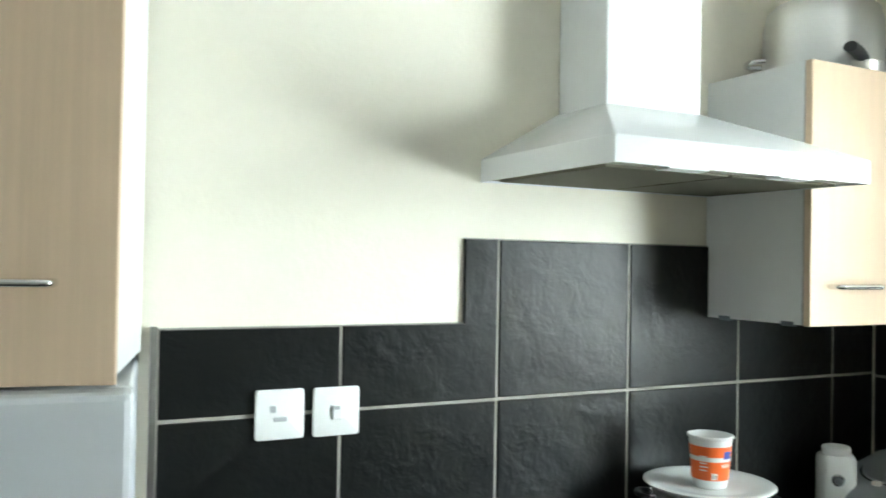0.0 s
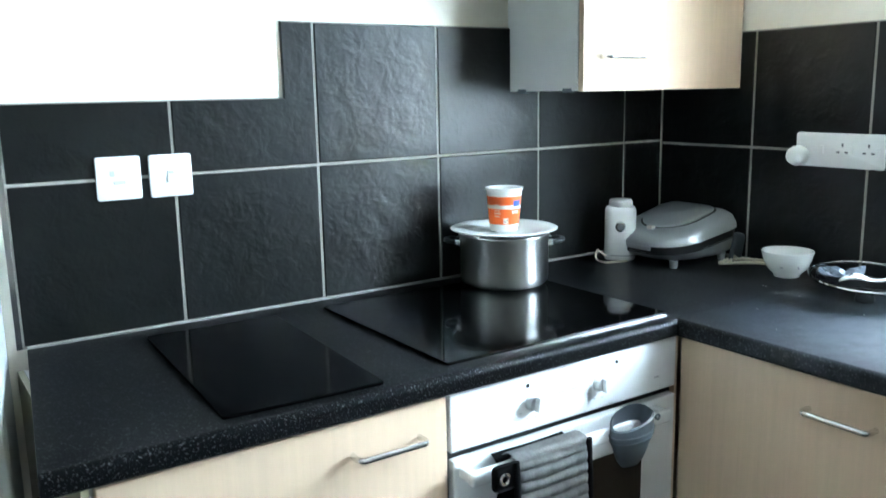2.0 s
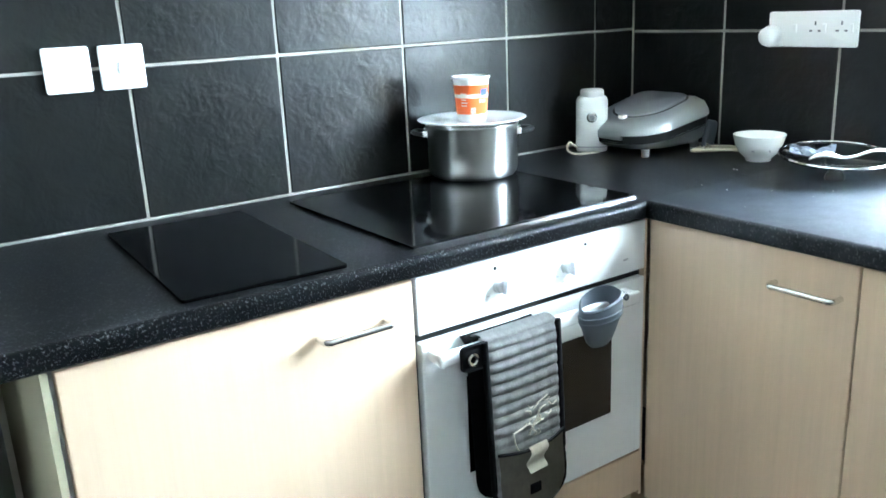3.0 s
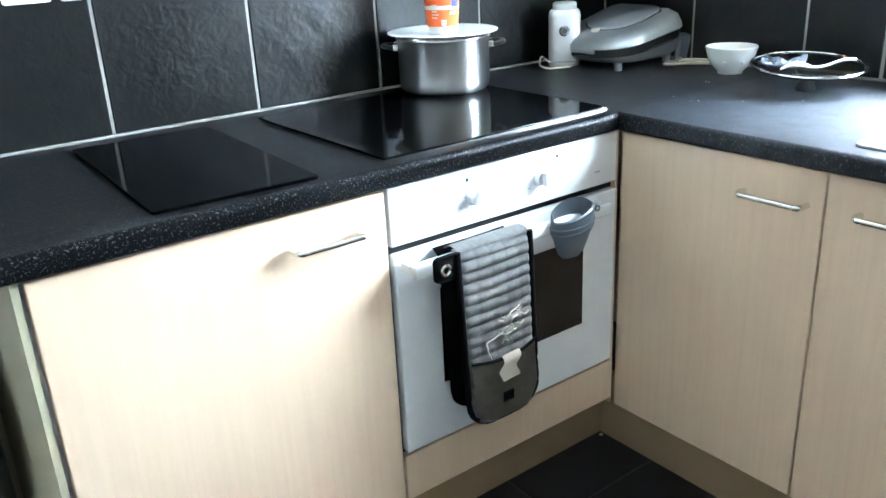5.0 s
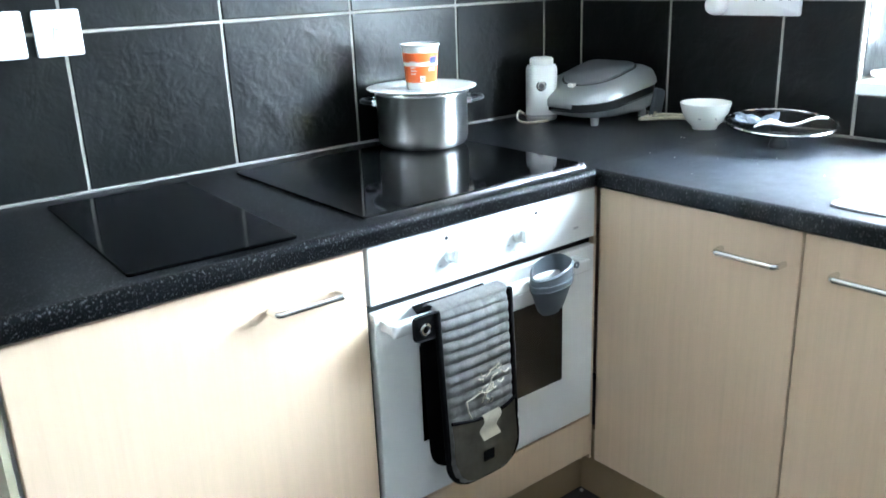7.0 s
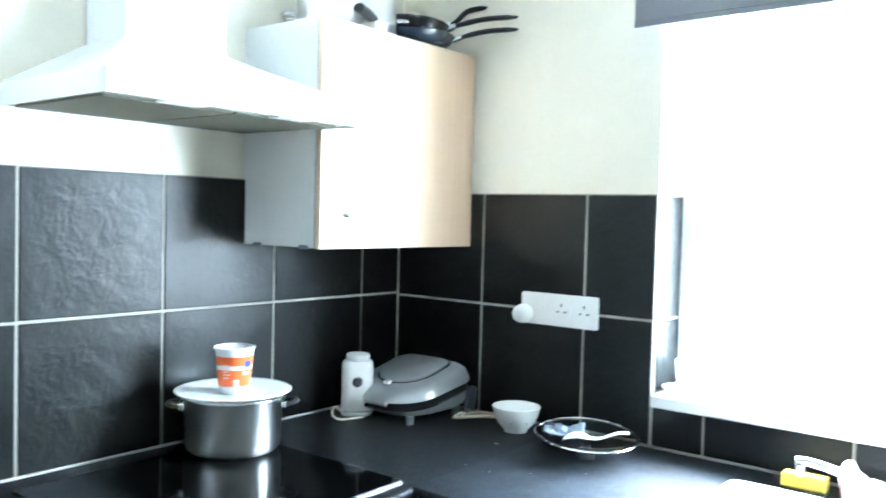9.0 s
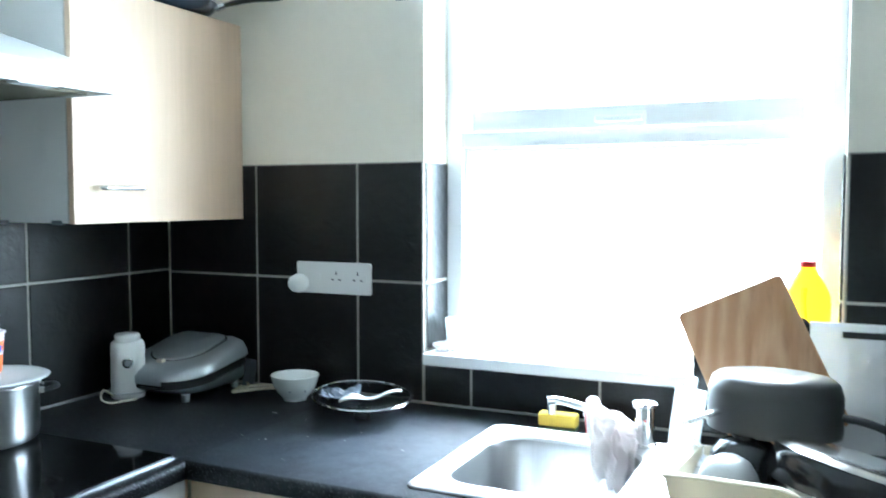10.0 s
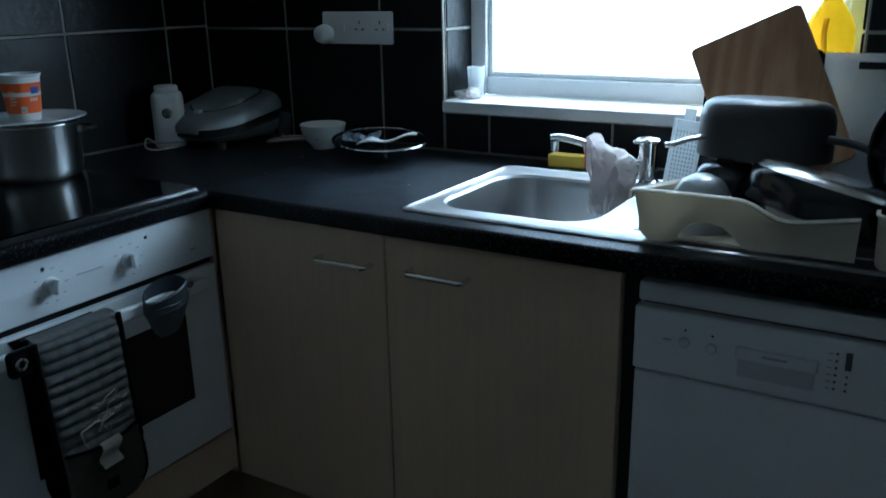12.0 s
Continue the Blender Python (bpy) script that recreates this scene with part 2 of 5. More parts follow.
# shade of the gaps between units, put into a near-black colour
GAP_SHADE = material("dark_gap", (0.01, 0.01, 0.01), 0.8)
GREY_PL = material("grey_silicone", (0.085, 0.10, 0.118), 0.42, stain=0.15)
CHINA = material("white_china", (0.76, 0.77, 0.74), 0.15, grain=0.02, stain=0.06)
MILKY = material("cloudy_white_plastic", (0.72, 0.72, 0.70), 0.4, stain=0.08)
ORANGE = material("orange_printed_carton", (0.78, 0.13, 0.02), 0.4, grain=0.05)
BLUE = material("blue_print", (0.03, 0.06, 0.30), 0.4)
PRINT = material("pale_print", (0.75, 0.70, 0.64), 0.5)
INK = material("grey_ink", (0.12, 0.12, 0.13), 0.6)
RECESS_PL = material("pale_grey_plastic", (0.58, 0.59, 0.60), 0.5, stain=0.1)
INK_SOFT = material("faint_grey_ink", (0.42, 0.43, 0.44), 0.6)
QUILT = material("grey_quilted_cloth", (0.25, 0.245, 0.235), 0.9, grain=0.7, scale=(110, 110, 110), stain=0.6, bump=0.0012, bump_scale=500)
QUILT_DIRTY = material("scorched_grey_cloth", (0.13, 0.115, 0.085), 0.9, grain=0.6, scale=(60, 60, 60), stain=0.9, bump=0.0012, bump_scale=500)
BLACK_CLOTH = material("black_cloth_binding", (0.006, 0.006, 0.0065), 0.9, spec=0.08, bump=0.0006, bump_scale=700)
CREAM_CLOTH = material("cream_label_cloth", (0.60, 0.55, 0.45), 0.9, stain=0.35, bump=0.0008, bump_scale=300)
CORD = material("cream_cable", (0.58, 0.52, 0.40), 0.5)
RED_PL = material("red_plastic", (0.6, 0.02, 0.015), 0.35)
SPONGE = material("yellow_sponge", (0.62, 0.44, 0.06), 0.95, grain=0.4, scale=(250, 250, 250), stain=0.25, bump=0.002, bump_scale=350)
SCOURER = material("green_scouring_pad", (0.06, 0.09, 0.035), 0.95, grain=0.4, scale=(250, 250, 250), stain=0.25, bump=0.002, bump_scale=350)
BOARD = material("oiled_wood_board", (0.56, 0.345, 0.195), 0.5, grain=0.4, scale=(8, 34, 4.5), stain=0.4, tint=((0.40, 0.23, 0.12), 0.48, 0.72))
# growth rings along the board's slant
bt = BOARD.node_tree
bco, bmp, ring_w, ring_m = (bt.nodes.new(k) for k in ("ShaderNodeTexCoord", "ShaderNodeMapping", "ShaderNodeTexWave", "ShaderNodeMix"))
bmp.inputs["Rotation"].default_value, bmp.inputs["Scale"].default_value, bmp.inputs["Location"].default_value = (radians(25.5), 0, 0), (1, 1, 0.16), (0, 0.012, 0.01)
ring_w.wave_type, ring_w.rings_direction = "RINGS", "X"
for socket, value in (("Scale", 8.5), ("Distortion", 4.5), ("Detail", 2.5), ("Detail Scale", 1.3)):
    ring_w.inputs[socket].default_value = value
bt.links.new(bco.outputs["Object"], bmp.inputs["Vector"])
bt.links.new(bmp.outputs["Vector"], ring_w.inputs["Vector"])
ring_m.data_type, ring_m.blend_type = "RGBA", "MULTIPLY"
bt.links.new(ring_w.outputs["Fac"], ring_m.inputs["Factor"])
bt.links.new(bt.nodes["Principled BSDF"].inputs["Base Color"].links[0].from_socket, ring_m.inputs["A"])
ring_m.inputs["B"].default_value = (0.80, 0.71, 0.62, 1)
bt.links.new(ring_m.outputs["Result"], bt.nodes["Principled BSDF"].inputs["Base Color"])
NONSTICK = material("grey_nonstick", (0.062, 0.062, 0.061), 0.33, metal=0.3, stain=0.15)
ENAMEL = material("blue_black_enamel", (0.022, 0.030, 0.045), 0.22, spec=0.7)
PAN_BLACK = material("black_nonstick", (0.012, 0.012, 0.013), 0.16, stain=0.2)
BLIND = material("grey_blind_fabric", (0.24, 0.245, 0.27), 0.85, grain=0.12, scale=(300, 300, 300), stain=0.06)
FILTER = material("grey_grease_filter", (0.13, 0.12, 0.085), 0.7, grain=0.3, scale=(150, 150, 150), stain=0.3, spec=0.2)
# hood underside: tan-grey, darker than the white canopy
TAN_GREY = material("tan_grey_enamel", (0.40, 0.38, 0.31), 0.6, grain=0.1, stain=0.3, spec=0.25)
PAPER = material("grey_paper", (0.11, 0.125, 0.15), 0.6)
SILICONE = material("pale_sealant", (0.24, 0.23, 0.21), 0.4, stain=0.4)

GLASS = bpy.data.materials.new("window_glass")
GLASS.use_nodes = True
gn = GLASS.node_tree
gb = gn.nodes["Principled BSDF"]
gb.inputs["Transmission Weight"].default_value, gb.inputs["Roughness"].default_value, gb.inputs["IOR"].default_value = 1.0, 0.0, 1.05
CLEAR = bpy.data.materials.new("clear_glass")
CLEAR.use_nodes = True
cb = CLEAR.node_tree.nodes["Principled BSDF"]
cb.inputs["Transmission Weight"].default_value, cb.inputs["Roughness"].default_value, cb.inputs["IOR"].default_value = 1.0, 0.03, 1.45
cb.inputs["Base Color"].default_value = (0.86, 0.90, 0.90, 1)

# ---- the room ----
TOP, ROW = 0.91, 1.233
WIN_Y0, WIN_Y1, SILL_Z, HEAD_Z = -1.843, -0.857, 1.046, 2.16


def structure(name, bm, mat, label, category):
    return tagged(part(name, bm, mat), label, category, kind="structure")


bm = box(-1.85, 0.30, 0.006, 0.50, 0, 2.5)
wall_north = structure("wall_north", bm, PAINT, "cream painted plaster wall behind the hob", "wall")
bm = box(-3.5, -1.85, 0.36, 0.50, 0, 2.5)
wall_alcove = structure("wall_alcove", bm, PAINT, "cream painted alcove wall behind the fridge", "wall")
bm = box(0.006, 0.30, -3.5, WIN_Y0, 0, 2.5)
box(0.006, 0.30, WIN_Y1, 0.006, 0, 2.5, bm=bm)
box(0.006, 0.30, WIN_Y0, WIN_Y1, 0, SILL_Z - 0.031, bm=bm)
box(0.006, 0.30, WIN_Y0, WIN_Y1, HEAD_Z, 2.5, bm=bm)
wall_east = structure("wall_east", bm, PAINT, "cream painted plaster wall with the window opening", "wall")
structure("wall_south", box(-3.5, 0.30, -3.65, -3.5, 0, 2.5), FAR_PAINT, "unseen beige wall closing the room, tone set for its bounce light", "wall")
structure("wall_west", box(-3.65, -3.5, -3.65, 0.50, 0, 2.5), FAR_PAINT, "unseen beige wall closing the room, tone set for its bounce light", "wall")
structure("ceiling", box(-3.65, 0.30, -3.65, 0.50, 2.5, 2.6), CEIL, "white painted plaster ceiling", "ceiling")
floor = structure("floor", box(-3.65, 0.30, -3.65, 0.50, -0.10, -0.004), DARK_GROUT, "dark floor tiles with dark grout", "floor")

# ---- worktops ----
def translucent(name, base, share, rough=0.4):
    """Thin plastic or cloth that lets some light through."""
    m = material(name, base, rough, stain=0.12)
    nt = m.node_tree
    t = nt.nodes.new("ShaderNodeBsdfTranslucent")
    t.inputs["Color"].default_value = (*base, 1)
    mix = nt.nodes.new("ShaderNodeMixShader")
    mix.inputs["Fac"].default_value = share
    nt.links.new(nt.nodes["Principled BSDF"].outputs[0], mix.inputs[1])
    nt.links.new(t.outputs[0], mix.inputs[2])
    nt.links.new(mix.outputs[0], nt.nodes["Material Output"].inputs["Surface"])
    return m


RACK_PL = translucent("cream_dish_rack_plastic", (0.74, 0.68, 0.56), 0.30)
BOTTLE_PL = translucent("yellow_bottle_plastic", (0.90, 0.70, 0.01), 0.5)
GRATER_PL = translucent("thin_white_plastic", (0.88, 0.90, 0.90), 0.5)
WHITE_BOARD = translucent("white_polythene_board", (0.86, 0.87, 0.88), 0.45, 0.42)
CLOTH_T = translucent("white_dish_cloth", (0.82, 0.78, 0.77), 0.5, 0.9)


def worktop_run(name, path_fixed, along0, along1, axis, depth, label, ends=None):
    """Post-formed worktop: rounded nose along its front, extruded along x or y."""
    r, t = 0.013, 0.038
    cut = -depth + 0.10
    nose = [(cut, TOP - t), (-depth + r * 0.6, TOP - t)]
    for k in range(7):
        a = radians(270 - 90 * k / 6)
        nose.append((-depth + r * 0.6 + 0.6 * r * math.cos(a), TOP - t + 0.6 * r + 0.6 * r * math.sin(a)))
    for k in range(9):
        a = radians(180 - 90 * k / 8)
        nose.append((-depth + r + r * math.cos(a), TOP - r + r * math.sin(a)))
    nose.append((cut, TOP))
    slab = [(0.0, TOP - t), (cut, TOP - t), (cut, TOP), (0.0, TOP)]
    top = thing(name, (0, 0, 0), label, "worktop")
    for kind_of, prof in (("top", slab), ("front_edge", nose)):
        rings = []
        for s in (along0, along1):
            if axis == "x":
                rings.append([Vector((s if not ends or s != along0 else along0 - ends * d / -depth, d, z)) for d, z in prof])
            else:
                rings.append([Vector((d, s, z)) for d, z in prof])
        part(kind_of, loft(rings), WORKTOP, top, "rounded front edge" if kind_of == "front_edge" else "", smooth=35)
    return top


worktop_run("worktop", 0, -1.815, -0.0, "x", 0.636, "black speckled laminate worktop with a rounded front edge, under the hob", ends=0.075)
nose = []
for k in range(7):
    a = radians(270 - 90 * k / 6)
    nose.append((-0.6422 + 0.0078 * math.cos(a), TOP - 0.0302 + 0.0078 * math.sin(a)))
for k in range(9):
    a = radians(180 - 90 * k / 8)
    nose.append((-0.637 + 0.013 * math.cos(a), TOP - 0.013 + 0.013 * math.sin(a)))
nose = [(-0.54, TOP - 0.038)] + nose + [(-0.54, TOP)]
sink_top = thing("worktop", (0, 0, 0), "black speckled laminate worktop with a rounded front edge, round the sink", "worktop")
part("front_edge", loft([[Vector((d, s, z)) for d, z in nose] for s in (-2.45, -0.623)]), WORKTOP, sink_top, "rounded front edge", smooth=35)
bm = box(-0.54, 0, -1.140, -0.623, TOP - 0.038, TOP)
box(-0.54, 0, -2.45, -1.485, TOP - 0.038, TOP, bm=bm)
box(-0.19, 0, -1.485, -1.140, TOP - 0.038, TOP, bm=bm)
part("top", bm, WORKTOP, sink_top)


# ---- base units ----
def bar_handle(parent, p, q, out, name="handle"):
    """A chrome bow handle between p and q, standing out along out."""
    p, q, out = Vector(p), Vector(q), Vector(out)
    d = (q - p).normalized()
    pts = [p, p + out * 0.7, p + out + d * 0.007, p + out + d * 0.02]
    pts += [q + out - d * 0.02, q + out - d * 0.007, q + out * 0.7, q]
    return part(name, tube(smooth_path(pts, 5), 0.0052, 10, flat=1.1), HANDLE_STEEL, parent, "chrome bow handle", smooth=40)


def base_unit(at, body, door, handle, out, label):
    u = thing("base_cabinet", at, label, "kitchen cabinet", "base cabinets")
    part("body", box(*body), CARCASS, u, "white melamine carcass")
    d = part("door", box(*door, bevel=0.0025), BEECH, u)
    bar_handle(d, *handle, out)
    return u


FRONT_Y, FRONT_X = -0.622, -0.625
left_unit = base_unit((-1.54, -0.3, 0), (-1.826, -1.2345, FRONT_Y + 0.021, -0.01, 0.192, 0.870), (-1.820, -1.2345, FRONT_Y, FRONT_Y + 0.018, 0.190, 0.866), ((-1.423, FRONT_Y, 0.807), (-1.293, FRONT_Y, 0.807)), (0, -0.030, 0), "pale beech base cabinet with a chrome handle, beside the oven")
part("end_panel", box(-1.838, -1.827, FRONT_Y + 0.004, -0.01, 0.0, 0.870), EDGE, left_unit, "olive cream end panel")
base_unit((-0.3, -0.86, 0), (FRONT_X + 0.021, -0.01, -1.089, -0.63, 0.192, 0.870), (FRONT_X, FRONT_X + 0.018, -1.0885, -0.626, 0.190, 0.866), ((FRONT_X, -0.931, 0.799), (FRONT_X, -1.059, 0.799)), (-0.030, 0, 0), "pale beech corner base cabinet with a chrome handle")
base_unit((-0.3, -1.33, 0), (FRONT_X + 0.021, -0.01, -1.580, -1.0915, 0.192, 0.700), (FRONT_X, FRONT_X + 0.018, -1.578, -1.092, 0.190, 0.866), ((FRONT_X, -1.155, 0.804), (FRONT_X, -1.283, 0.804)), (-0.030, 0, 0), "pale beech sink base cabinet with a chrome handle")
tagged(part("plinth", box(-1.83, -0.505, -0.492, -0.476, 0.0, 0.191), PLINTH), "brown wood-grain plinth board under the units", "plinth")
tagged(part("plinth", box(-0.520, -0.504, -1.585, -0.494, 0.0, 0.191), PLINTH), "brown wood-grain plinth board under the sink units", "plinth")
# near-black strip stands in for the shaded gap
tagged(part("gap_shade_strip", box(-0.61, -0.02, -1.600, -1.580, 0.0, 0.868), GAP_SHADE), "near-black strip for the shade in the gap beside the dishwasher", "panel")

# ---- oven ----
OX0, OX1 = -1.2300, -0.6350
oven_unit = thing("oven_housing", (-0.94, -0.3, 0), "pale beech oven housing with a drawer front below the oven", "kitchen cabinet", "base cabinets")
part("body", box(OX0 - 0.001, OX1 + 0.001, -0.05, -0.012, 0.15, 0.868), CARCASS, oven_unit)
part("drawer_front", box(OX0 + 0.001, OX1, FRONT_Y, FRONT_Y + 0.018, 0.209, 0.314, bevel=0.002), BEECH, oven_unit)
part("corner_post", box(OX1 + 0.001, -0.6265, FRONT_Y + 0.003, -0.56, 0.195, 0.868), BEECH, oven_unit, "beech corner post")

oven = thing("oven", (-0.94, -0.3, 0.28), "white built-in electric oven with a dark glass window", "oven")
part("body", box(OX0 - 0.0035, OX1 - 0.002, -0.608, -0.052, 0.318, 0.866), GAP_SHADE, oven, "near-black oven body, for the shade in the gaps round the fronts")
panel = part("control_panel", box(OX0 + 0.002, OX1 - 0.002, FRONT_Y - 0.002, -0.602, 0.758, 0.869, bevel=0.003), WHITE, oven)
for kx in (-1.040, -0.866):
    kb = lathe([(0, 0), (0.017, 0), (0.017, 0.003), (0.0145, 0.005), (0.0135, 0.012), (0.010, 0.014), (0, 0.014)], m=pose(kx, FRONT_Y - 0.002, 0.813, 90), n=28)
    knob = part("knob", kb, WHITE, panel, "white turning knob", smooth=35)
    part("grip", box(-0.004, 0.004, -0.026, -0.012, -0.0145, 0.0145, bevel=0.002, m=pose(kx, FRONT_Y - 0.002, 0.813, 0, 8 if kx < -1 else -4, 0)), WHITE, panel)
for lx in (-1.051, -0.817):
    part("indicator", lathe([(0, 0), (0.004, 0), (0.003, 0.002), (0, 0.002)], m=pose(lx, FRONT_Y - 0.002, 0.848, 90), n=14), BLACK, panel, "small dark lamp")
for k in range(9):
    a = radians(-60 + 300 * k / 8)
    for kx in (-1.040, -0.866):
        part("scale_mark", box(-0.0035, 0.0035, -0.0004, 0, -0.001, 0.001, m=pose(kx + 0.033 * math.sin(a), FRONT_Y - 0.0022, 0.813 + 0.033 * math.cos(a))), INK_SOFT, panel, "faint printed mark")
part("printed_line", box(-0.985, -0.925, FRONT_Y - 0.0026, FRONT_Y - 0.0022, 0.8155, 0.8185), INK_SOFT, panel, "faint printed line")
part("printed_line", box(-0.705, -0.690, FRONT_Y - 0.0026, FRONT_Y - 0.0022, 0.788, 0.792), INK_SOFT, panel, "faint printed line")
door = part("door", box(OX0 + 0.006, OX1 - 0.004, FRONT_Y - 0.004, -0.602, 0.321, 0.7415, bevel=0.003), WHITE, oven)
part("window", box(-1.128, -0.740, FRONT_Y - 0.0055, FRONT_Y - 0.0035, 0.447, 0.652, bevel=0.0008), OVEN_GLASS, door, "dark oven window")
bar = part("handle", box(-1.214, -0.700, FRONT_Y - 0.050, FRONT_Y - 0.034, 0.706, 0.733, bevel=0.005, seg=3), WHITE, door, "white bar handle", smooth=40)
for hx in (-1.204, -0.710):
    part("stub", box(hx - 0.009, hx + 0.009, FRONT_Y - 0.036, FRONT_Y - 0.003, 0.709, 0.730, bevel=0.003), WHITE, door)

# ---- hob and glass saver ----
hob = thing("hob", (-0.93, -0.31, TOP), "black ceramic glass hob set in the worktop", "hob")
part("glass", prism(rounded(0.574, 0.510, 0.008), 0.0055, m=Matrix.Translation((-0.924, -0.340, TOP + 0.001)), bevel=0.0012), GLASS_BLACK, hob)
part("trim", box(-1.210, -0.640, -0.5975, -0.5955, TOP, TOP + 0.0030), CHROME, hob, "thin metal front trim")
part("glass", prism(rounded(0.278, 0.517, 0.008), 0.006, m=pose(-1.4775, -0.345, TOP + 0.001, 0, 0, -2.4), bevel=0.0012), SAVER_GLASS, thing("worktop_saver", (-1.48, -0.34, TOP), "black glass worktop saver lying on the worktop", "chopping board"))

# ---- wall cupboards and hood ----
cup = thing("wall_cupboard", (-0.30, -0.14, 1.39), "pale beech wall cupboard in the corner, pans on top", "kitchen cabinet", "wall cupboards")
CX0, CX1, CY, CZ0, CZ1 = -0.598, -0.006, -0.284, 1.390, 1.935
part("body", box(CX0, CX1, CY + 0.020, 0.004, CZ0, CZ1), CARCASS, cup, "white melamine carcass")
d = part("door", box(CX0, CX1, CY, CY + 0.018, CZ0 - 0.002, CZ1, bevel=0.002), BEECH, cup)
bar_handle(d, (-0.541, CY, 1.470), (-0.411, CY, 1.470), (0, -0.030, 0))
for cy in (-0.055, -0.228):
    part("clip", box(CX0 - 0.003, CX0 + 0.012, cy - 0.016, cy + 0.016, CZ0 - 0.004, CZ0 + 0.006, bevel=0.002), GREY_PL, cup, "small grey shelf clip")

left_cup = thing("wall_cupboard", (-1.849, -0.012, 1.355), "pale beech wall cupboard with a white side, above the fridge", "kitchen cabinet", "wall cupboards", turn=-13.0)
part("body", box(-0.60, 0.0, -0.288, 0.0, 0.0, 0.86), CARCASS, left_cup, "white melamine carcass", local=True)
d = part("door", box(-0.60, 0.0, -0.308, -0.290, -0.012, 0.86, bevel=0.002), BEECH, left_cup, local=True)
hb = tube(smooth_path([(-0.205, -0.308, 0.118), (-0.205, -0.33, 0.118), (-0.195, -0.338, 0.118), (-0.18, -0.338, 0.118), (-0.10, -0.338, 0.118), (-0.085, -0.338, 0.118), (-0.075, -0.33, 0.118), (-0.075, -0.308, 0.118)], 5), 0.006, 10)
part("handle", hb, CHROME, d, "chrome bow handle", local=True, smooth=40)

fridge = thing("fridge", (-1.853, -0.01, 0), "grey-white fridge freezer standing beside the worktop", "fridge", turn=-8)
part("body", box(-0.55, 0.0, -0.275, 0.22, 0.02, 1.338, bevel=0.006), FRIDGE, fridge, local=True)
part("door", box(-0.55, 0.0, -0.340, -0.281, 0.62, 1.338, bevel=0.010), FRIDGE, fridge, local=True)
part("door", box(-0.55, 0.0, -0.340, -0.281, 0.06, 0.610, bevel=0.010), FRIDGE, fridge, local=True)
part("hinge", box(-0.05, 0.004, -0.33, -0.29, 0.611, 0.619), PLASTIC, fridge, "white hinge", local=True)

hood = thing("cooker_hood", (-0.93, -0.2, 1.655), "white chimney cooker hood above the hob", "cooker hood")
HX0, HX1, HY = -1.209, -0.600, -0.418
bm = bmesh.new()
ring = lambda x0, x1, y0, y1, z: [Vector((x0, y1, z)), Vector((x0, y0, z)), Vector((x1, y0, z)), Vector((x1, y1, z))]
loft([ring(HX0, HX1, HY, 0.004, 1.668), ring(HX0, HX1, HY, 0.004, 1.713), ring(-1.026, -0.772, -0.160, 0.004, 1.820)], bm=bm, cap_start=False)
bmesh.ops.bevel(bm, geom=[e for e in bm.edges if not e.is_boundary], offset=0.003, segments=2, profile=0.5, affect="EDGES")
part("canopy", bm, WHITE, hood, smooth=30)
part("chimney", box(-1.022, -0.776, -0.156, 0.004, 1.815, 2.498, bevel=0.004), WHITE, hood)
part("underside", box(HX0 + 0.004, HX1 - 0.004, HY + 0.004, 0.002, 1.672, 1.679), TAN_GREY, hood, "tan-grey underside, darker than the canopy")
for fx0, fx1 in ((-1.185, -0.909), (-0.901, -0.625)):
    f = part("grease_filter", box(fx0, fx1, -0.362, -0.03, 1.667, 1.674, bevel=0.002), FILTER, hood, "grey grease filter")
for fx in (-1.04, -0.78):
    part("light_cover", box(fx - 0.045, fx + 0.045, -0.402, -0.369, 1.667, 1.674, bevel=0.002), PLASTIC, hood, "small white light cover")

# ---- window ----
win = tagged(thing("window_1", (0.15, -1.35, SILL_Z), "white plastic framed window with a top opening light", "window", kind="structure"))
FX0, FX1 = 0.146, 0.206
def frame_bars(name, y0, y1, z0, z1, w, x0, x1, parent):
    for a in ((y0, y0 + w, z0, z1), (y1 - w, y1, z0, z1), (y0 + w, y1 - w, z0, z0 + w), (y0 + w, y1 - w, z1 - w, z1)):
        part(name, box(x0, x1, *a, bevel=0.004), UPVC, parent)
frame_bars("window_frame", WIN_Y0, WIN_Y1, SILL_Z, HEAD_Z, 0.048, FX0, FX1, win)
part("transom", box(FX0, FX1, WIN_Y0 + 0.048, WIN_Y1 - 0.048, 1.580, 1.642, bevel=0.004), UPVC, win)
frame_bars("sash", WIN_Y0 + 0.030, WIN_Y1 - 0.030, 1.622, HEAD_Z - 0.035, 0.058, FX0 - 0.018, FX1 - 0.02, win)
frame_bars("glazing_bead", WIN_Y0 + 0.048, WIN_Y1 - 0.048, SILL_Z + 0.048, 1.580, 0.014, FX0 + 0.012, FX0 + 0.034, win)
g = part("pane", box(0.174, 0.178, WIN_Y0 + 0.046, WIN_Y1 - 0.046, SILL_Z + 0.046, 1.585), GLASS, win)
g.visible_shadow = False
g = part("pane", box(0.174, 0.178, WIN_Y0 + 0.08, WIN_Y1 - 0.08, 1.67, HEAD_Z - 0.085), GLASS, win)
g.visible_shadow = False
hd = part("handle", box(FX0 - 0.032, FX0 - 0.020, -1.395, -1.275, 1.636, 1.652, bevel=0.004), UPVC, win, "white window handle")
part("handle_base", box(FX0 - 0.026, FX0 - 0.016, -1.40, -1.36, 1.622, 1.660, bevel=0.003), UPVC, win)
structure("window_sill", box(-0.026, 0.148, WIN_Y0 + 0.002, WIN_Y1 - 0.008, SILL_Z - 0.030, SILL_Z, bevel=0.004), UPVC, "white plastic window sill", "window sill")

